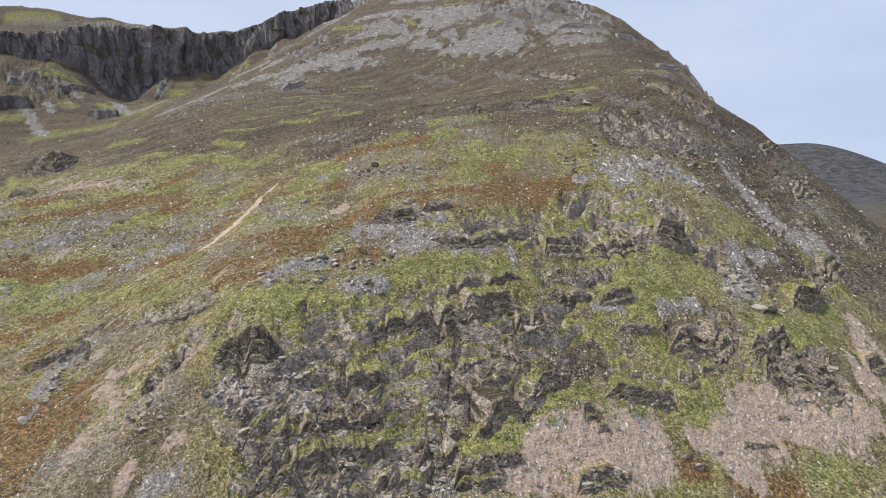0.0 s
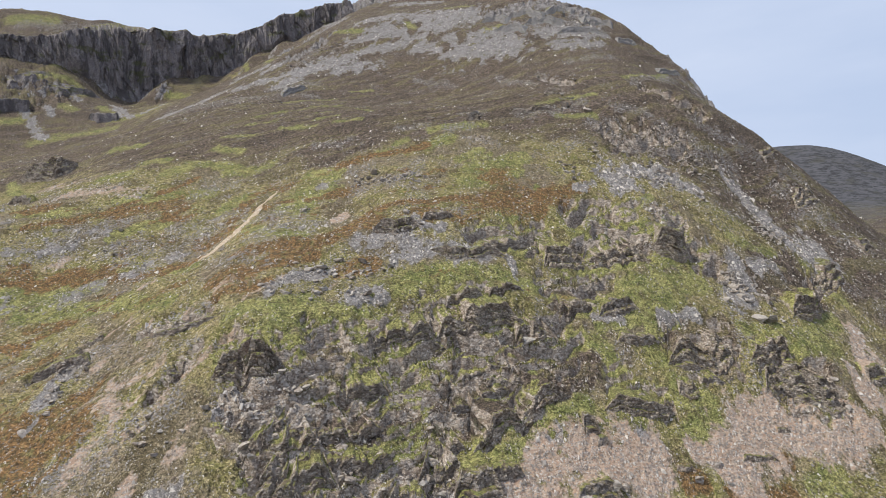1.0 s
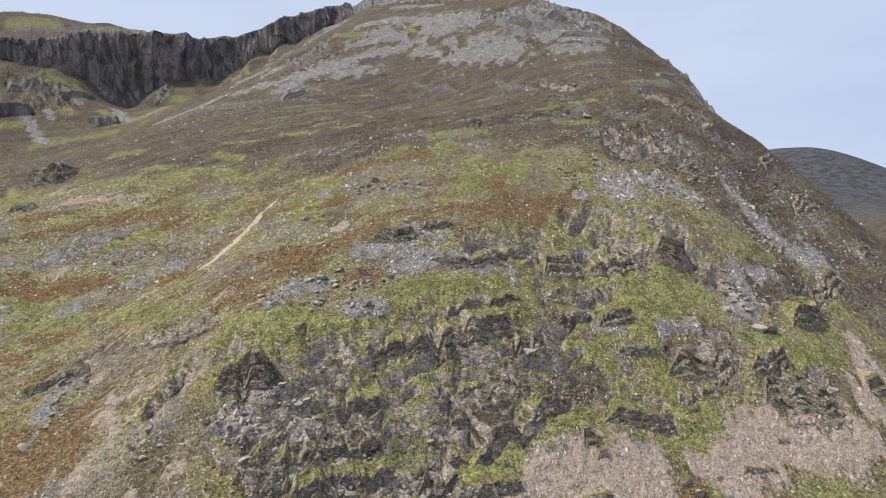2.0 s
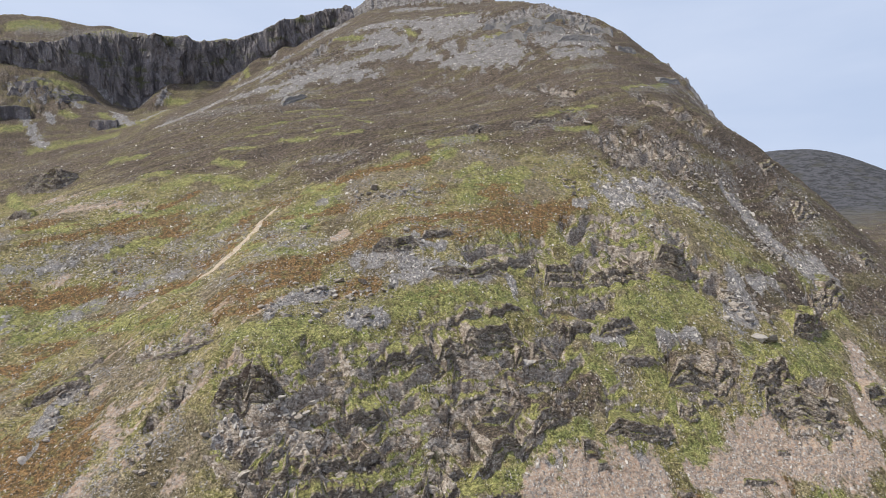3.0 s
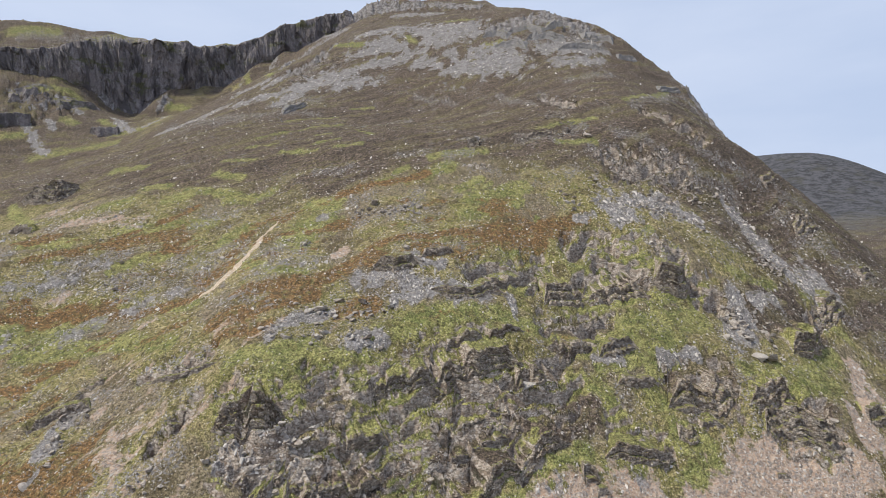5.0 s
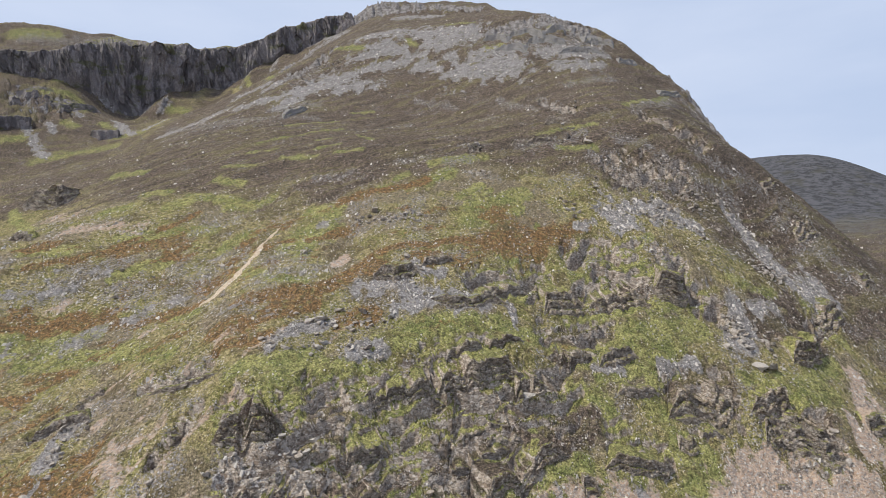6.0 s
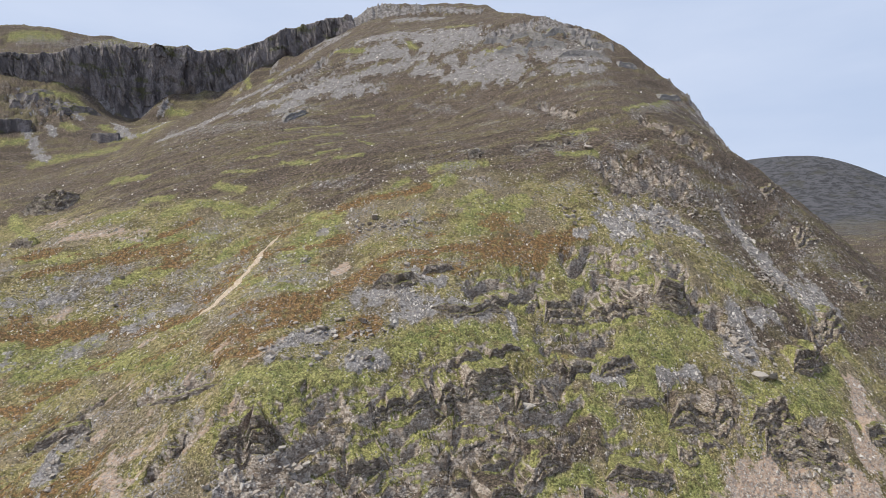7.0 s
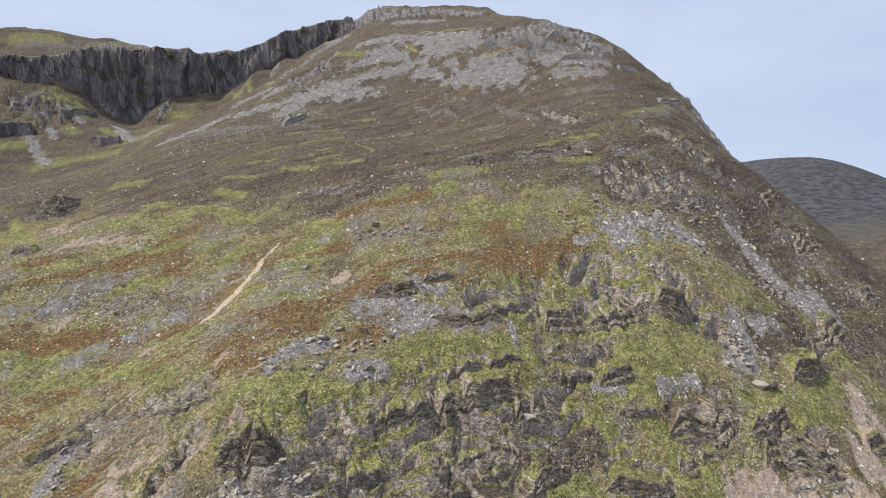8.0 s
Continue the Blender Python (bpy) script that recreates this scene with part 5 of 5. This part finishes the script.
OUTCROPS.append((((-42.7, 129.2), (-32.8, 129.2), (-23.4, 132.6)), 5.3, "steep"))
OUTCROPS.append((((-25.1, 134.7), (-17.6, 136.3), (-11.4, 141.2)), 4.5, "steep"))
OUTCROPS.append((((0.9, 154.0), (10.0, 157.3), (19.6, 162.2)), 3.0, "steep"))
OUTCROPS.append((((2.5, 160.3), (12.0, 163.7), (23.7, 169.2)), 2.5))
OUTCROPS.append((((10.2, 139.6), (14.2, 139.6), (20.1, 142.9)), 4.1))
OUTCROPS.append((((143.3, 484.1), (162.3, 490.9)), 6.6))
OUTCROPS.append((((162.9, 444.9), (190.0, 466.2)), 6.1))
OUTCROPS.append((((34.8, 312.1), (60.6, 313.6)), 3.6))
OUTCROPS.append((((12.2, 302.8), (18.6, 302.8)), 5.2))
OUTCROPS.append((((56.9, 336.5), (72.2, 332.6)), 5.1))
OUTCROPS.append((((-122.3, 448.0), (-108.4, 471.7)), 5.3))
# boulders: x, y, width
BOULDERS = []
BOULDERS += [(-37.7, 131.9, 2.8), (-34.8, 140.9, 2.7), (-23.9, 135.1, 2.1), (15.7, 307.8, 5.3), (-34.4, 194.3, 2.6), (-26.6, 193.4, 2.2), (-30.6, 256.9, 3.5), (-13.5, 219.0, 2.5), (105.0, 272.4, 4.2), (-28.8, 133.8, 2.8)]
BOULDERS += [(-24.0, 139.6, 2.4), (-46.9, 141.9, 2.2), (-41.3, 137.0, 3.2), (-46.2, 135.7, 2.6), (-37.2, 136.3, 2.4), (-32.0, 139.2, 2.1), (-26.4, 141.6, 1.9), (-32.9, 129.8, 2.7), (-26.6, 129.2, 2.5), (-42.6, 128.9, 2.5)]
BOULDERS += [(-21.0, 133.2, 2.3), (-17.8, 137.9, 2.1), (-42.2, 131.3, 2.3), (109.0, 202.2, 3.5), (113.2, 202.7, 3.1), (106.9, 216.5, 3.3), (107.1, 211.9, 3.1), (100.6, 209.0, 2.6), (108.9, 209.5, 2.4), (67.0, 152.9, 2.4)]
BOULDERS += [(73.8, 158.1, 1.8), (-103.4, 144.6, 1.9), (-100.4, 149.4, 1.7), (36.9, 144.2, 3.0), (42.1, 145.6, 3.1), (34.1, 141.2, 2.4), (45.0, 145.9, 2.2), (24.5, 174.4, 3.7), (29.1, 177.3, 3.4), (33.2, 180.7, 2.4)]
BOULDERS += [(-40.0, 146.6, 2.0), (-37.6, 148.4, 1.7), (-15.8, 158.4, 1.8), (124.6, 181.1, 2.1), (113.9, 180.7, 2.4), (1.6, 146.6, 2.3), (-1.9, 143.9, 2.5), (3.6, 143.2, 2.2), (-3.2, 139.9, 1.9), (0.1, 138.6, 2.1)]
BOULDERS += [(-26.9, 137.3, 2.4), (76.8, 312.1, 4.2), (66.3, 319.5, 3.7), (-17.2, 190.7, 1.8), (-47.0, 175.2, 2.4), (-39.1, 190.2, 2.6), (-35.2, 188.9, 2.2), (-43.3, 188.5, 2.2)]
# clusters of boulders: centre, half-widths, number
CLUSTERS = ((56, 265, 5.1, 6.3, 14), (72, 280, 5.9, 6.6, 16), (101, 272, 3.7, 2.8, 8), (118, 279, 6.4, 2.9, 10), (137, 288, 6.6, 3.8, 12), (-25, 190, 2.6, 2.3, 8), (-34, 252, 4.4, 3.4, 14), (-12, 249, 8.6, 4.4, 24), (91, 290, 9.5, 8.6, 44), (110, 290, 12.2, 10.3, 60), (125, 285, 8.2, 7.6, 30), (88, 523, 40.2, 12.4, 60), (119, 504, 19.4, 8.9, 24), (81, 372, 12.2, 6.6, 30), (-116, 474, 18.2, 7.0, 30), (-133, 546, 18.9, 11.3, 50))
CLUSTERS += ((-116, 577, 13.3, 10.2, 40), (18, 284, 6.5, 3.4, 14), (53, 314, 12.1, 4.2, 14), (69, 332, 7.0, 6.9, 14), (-17, 210, 7.3, 5.0, 26), (-42, 188, 7.2, 3.3, 24), (-52, 178, 3.4, 3.7, 10), (-74, 170, 6.5, 2.5, 14), (-105, 164, 6.3, 4.4, 26), (-103, 154, 3.8, 3.2, 12), (-182, 418, 24.1, 5.6, 20), (-138, 430, 20.7, 5.7, 18), (17, 311, 2.4, 3.2, 5), (155, 300, 6.9, 6.2, 12), (180, 295, 7.4, 7.0, 16), (109, 217, 5.0, 7.7, 60))
CLUSTERS += ((93, 264, 15.2, 4.7, 60), (139, 255, 12.3, 7.5, 50), (-20, 250, 12.0, 3.7, 24), (-37, 148, 4.3, 3.1, 16), (-47, 143, 4.1, 3.0, 18), (-38, 177, 4.1, 2.6, 10), (-25, 179, 5.1, 2.1, 14), (-71, 140, 6.7, 8.3, 14), (-128, 233, 13.4, 8.3, 16), (-86, 234, 6.7, 3.5, 14), (-57, 234, 3.6, 3.5, 6))
SHRUBS = ((-16.0, 139.9, 4.6), (-11.9, 147.3, 3.7), (-1.3, 148.7, 3.4), (-49.4, 149.4, 4.9), (-12.1, 133.8, 3.3), (8.9, 151.2, 3.5))
for i, (line, tall, *steep) in enumerate(OUTCROPS):
    size = "low" if tall < 5 else "tall" if tall > 10 else "broken"
    ob = outcrop("rock_outcrop", line, tall, i + 1, lean=0.0 if steep else 0.25, tread=0.3 if steep else 0.5, rock=CRAG if line[0][1] < 400 else CLIFF if line[0][0] < -300 else SUMMIT_ROCK)
    tagged(ob, size + " grey-brown rock outcrop with a turfed ledge set in the hillside", "rock outcrop", "outcrops on the hillside")


# ---- boulders ----
def boulder_mesh(seed):
    """A rough block: a rounded lump cut by random planes."""
    rng = random.Random(seed)
    bm = bmesh.new()
    bmesh.ops.create_cube(bm, size=1.0)
    bmesh.ops.subdivide_edges(bm, edges=bm.edges, cuts=2, use_grid_fill=True)
    for v in bm.verts:
        v.co.x += 0.3 * v.co.z * rng.uniform(0.8, 1.2)
    for _ in range(7):
        axis = Vector((rng.gauss(0, 1), rng.gauss(0, 1), rng.gauss(0, 0.8))).normalized()
        cut = rng.uniform(0.24, 0.46)
        for v in bm.verts:
            over = v.co.dot(axis) - cut
            if over > 0:
                v.co -= axis * over * 0.99
    for v in bm.verts:
        v.co += v.co * 0.05 * noise.noise(v.co * 4 + Vector((seed, 0, 0)))
        v.co.z *= 0.72
    mesh = bpy.data.meshes.new("boulder")
    bm.to_mesh(mesh)
    bm.free()
    mesh.materials.append(BOULDER)
    return mesh


# rubble of blocks below and between the crags: centre, half-widths, number
rng = random.Random(4)
for cx, cy, wx, wy, count in ((-34, 140, 20, 12, 70), (0, 141, 8, 7, 22), (-42, 152, 10, 5, 18), (118, 214, 6, 9, 22), (-14, 205, 18, 7, 26), (52, 135, 10, 6, 12), (-26, 187, 12, 4, 16), (100, 262, 26, 10, 20), (110, 190, 16, 8, 14)) + CLUSTERS:
    for _ in range(count):
        u, v = rng.gauss(0, 0.55), rng.gauss(0, 0.55)
        BOULDERS.append((cx + wx * u, cy + wy * v, rng.uniform(0.7, 1.1) * 2 ** rng.uniform(-0.3, 1.1)))
BLOCKS = [boulder_mesh(s) for s in range(9)]
BOULDERS.sort(key=lambda b: b[1])
bx, by, bwid = np.array([b[0] for b in BOULDERS]), np.array([b[1] for b in BOULDERS]), np.array([b[2] for b in BOULDERS])
bz = ground_height(bx, by)
far_verts, far_faces, count = [], [], 0
for i in range(len(BOULDERS)):
    block, w = BLOCKS[i % len(BLOCKS)], bwid[i]
    m = pose(bx[i], by[i], bz[i] + 0.12 * w, random.uniform(-18, 18), random.uniform(-18, 18), random.uniform(0, 360)) @ Matrix.Diagonal((w * random.uniform(0.9, 1.3), w, w * random.uniform(0.75, 1.15), 1))
    if i < 290:
        ob = new("boulder", block)
        ob.matrix_world = m
        tagged(ob, ("large " if w > 2.2 else "") + "angular grey boulder lying on the steep slope", "boulder", "boulders on the slope")
    else:
        far_verts += [m @ v.co for v in block.vertices]
        far_faces += [[v + count for v in f.vertices] for f in block.polygons]
        count += len(block.vertices)
tagged(new("boulder_field", sheet("boulder_field", np.array(far_verts), far_faces, BOULDER)), "grey boulders strewn in clusters over the upper slope", "boulders", kind="stuff")


# ---- loose stones ----
def stones(name, label, count, share, small, large, seed, reach=720):
    """Many small angular stones in one mesh, more where share(cover) is high."""
    rng = np.random.default_rng(seed)
    a, y = rng.uniform(-0.79, 0.79, count), np.exp(rng.uniform(math.log(112), math.log(reach), count))
    x, y = (a * y).astype(np.float32), y.astype(np.float32)
    c = cover(x, y)
    keep = rng.uniform(0, 1, count) < share(c, x, y)
    x, y = x[keep], y[keep]
    z = landform(x, y) + relief(x, y, {k: v[keep] for k, v in c.items()})
    n = len(x)
    size = small * (large / small) ** (rng.uniform(0, 1, n) ** 2.6) * np.clip(y / 190, 0.8, 1.6)
    corners = np.array([(1.1, 0, -0.6), (0, 1.1, -0.2), (-1.1, 0, -0.6), (0, -1.1, -1.0), (0.45, 0.2, 0.6), (-0.4, -0.1, 0.55)])
    v = corners[None] + rng.uniform(-0.36, 0.36, (n, 6, 3))
    turn = rng.uniform(-3.1, 3.1, n)
    v = v * np.stack([rng.uniform(0.75, 1.15, n), np.ones(n), rng.uniform(0.7, 1.25, n)], -1)[:, None, :]
    vx = v[..., 0] * np.cos(turn)[:, None] - v[..., 1] * np.sin(turn)[:, None]
    vy = v[..., 0] * np.sin(turn)[:, None] + v[..., 1] * np.cos(turn)[:, None]
    co = np.stack([vx, vy, v[..., 2]], -1) * (size / 2)[:, None, None] + np.stack([x, y, z - 0.12 * size], -1)[:, None, :]
    tri = np.array([(0, 1, 4), (1, 5, 4), (1, 2, 5), (2, 3, 5), (3, 4, 5), (3, 0, 4)])
    faces = (tri[None] + 6 * np.arange(n)[:, None, None]).reshape(-1, 3)
    ob = new(name, sheet(name, co.reshape(-1, 3), faces, STONE))
    return tagged(ob, label, "stones", kind="stuff")


stones("scree", "grey angular scree stones lying in fans on the slope", 150000, lambda c, x, y: np.clip(0.8 * c["scree"] + 0.3 * c["gravel"] + 0.7 * c["rock"] * (y < 260), 0, 1), 0.4, 2.0, 11)
stones("scattered_stones", "pale stones scattered through the turf and heather", 260000, lambda c, x, y: np.where(y < 245, 0.04, 0.022) + 0.34 * c["stony"] ** np.where(y < 245, 1.0, 1.8) * (1 - c["scree"]) * (1 - 0.88 * c["green"]), 0.32, 1.3, 12)

stones("stone_chips", "small grey stone chips lying all over the turf and gravel", 300000, lambda c, x, y: (0.10 + 0.5 * np.maximum(c["gravel"], c["scree"])) * (1 - 0.6 * c["green"]) + 0.35 * smooth(0.05, 0.5, layers(x, y * 0.6, 7, 4, 420, 0.7)) * (1 - 0.5 * c["rust"]), 0.24, 0.9, 13, 300)


# ---- footpath ----
def build_path():
    pts = np.array(PATH)
    way = np.concatenate([[0], np.cumsum(np.hypot(*np.diff(pts, axis=0).T))])
    s = np.linspace(0, way[-1], 160)
    x, y = np.interp(s, way, pts[:, 0]), np.interp(s, way, pts[:, 1])
    x = x + 1.6 * layers(s, s * 0, 11, 3, 400) + 0.7 * layers(s, s * 0 + 3, 3.5, 2, 405)
    ux, uy = np.gradient(x), np.gradient(y)
    ul = np.hypot(ux, uy)
    wide = (1.35 + 1.1 * layers(s, s * 0 + 5, 5, 3, 410)) * np.interp(s / way[-1], (0, 0.3, 1), (1.25, 1.1, 0.55)) * np.clip(np.sin(np.pi * s / way[-1]) * 4, 0.15, 1)
    across = np.linspace(-1, 1, 9)
    wide = np.clip(wide, 0.25, 3)
    X = x[:, None] + across * (uy / ul * wide)[:, None]
    Y = y[:, None] - across * (ux / ul * wide)[:, None]
    Z = ground_height(X.ravel(), Y.ravel()).reshape(X.shape) + 0.16 - 0.2 * np.abs(across) ** 4
    ob = new("footpath", sheet("footpath", np.stack([X, Y, Z], -1).reshape(-1, 3), grid_faces(len(s), 9), PATH_GRAVEL, flat=False))
    return tagged(ob, "narrow eroded footpath of pale gravel climbing through turf", "footpath", kind="structure")


build_path()


# ---- stunted shrubs among the crags ----
def tube(bm, a, b, ra, rb):
    m = (b - a).to_track_quat("Z", "Y").to_matrix()
    rings = []
    for p, r in ((a, ra), (b, rb)):
        rings.append([bm.verts.new(p + m @ Vector((r * math.cos(k * math.pi / 3), r * math.sin(k * math.pi / 3), 0))) for k in range(6)])
    for k in range(6):
        bm.faces.new((rings[0][k], rings[0][(k + 1) % 6], rings[1][(k + 1) % 6], rings[1][k]))


def part(name, bm, material, parent, label=""):
    mesh = bpy.data.meshes.new(name)
    bm.to_mesh(mesh)
    bm.free()
    mesh.materials.append(material)
    ob = new(name, mesh)
    ob.parent = parent
    return tagged(ob, label)


def shrub(x, y, tall, seed):
    rng = random.Random(seed)
    root = new("shrub")
    root.matrix_world = pose(x, y, float(ground_height(np.array([x]), np.array([y]))[0]) - 0.1)
    wood, leaves = bmesh.new(), bmesh.new()
    for _ in range(6):
        p, d = Vector((rng.uniform(-0.15, 0.15), rng.uniform(-0.15, 0.15), 0)), Vector((rng.gauss(0, 0.35), rng.gauss(0, 0.35), 1)).normalized()
        r = 0.018 * tall
        for k in range(5):
            q = p + d * tall * 0.19
            tube(wood, p, q, r, r * 0.72)
            p, r = q, r * 0.72
            d = (d + Vector((rng.gauss(0, 0.35), rng.gauss(0, 0.35), 0.1))).normalized()
            if k > 0:
                twig = p + Vector((rng.gauss(0, 0.16), rng.gauss(0, 0.16), rng.uniform(0, 0.14))) * tall
                tube(wood, p, twig, r * 0.6, r * 0.25)
                for _ in range(26):
                    c = twig + Vector((rng.gauss(0, 1), rng.gauss(0, 1), rng.gauss(0, 0.8))) * 0.075 * tall
                    e1 = Vector((rng.gauss(0, 1), rng.gauss(0, 1), rng.gauss(0, 1))).normalized() * rng.uniform(0.05, 0.11)
                    e2 = e1.cross(Vector((rng.gauss(0, 1), rng.gauss(0, 1), rng.gauss(0, 1)))).normalized() * 0.05
                    leaves.faces.new([leaves.verts.new(c + o) for o in (-e1, e2, e1, -e2)])
    part("trunk", wood, BARK, root)
    part("crown", leaves, LEAF, root)
    return tagged(root, "stunted grey-green shrub rooted among the crags", "shrub", "shrubs on the crags")


for i, (x, y, tall) in enumerate(SHRUBS):
    shrub(x, y, tall, 50 + i)
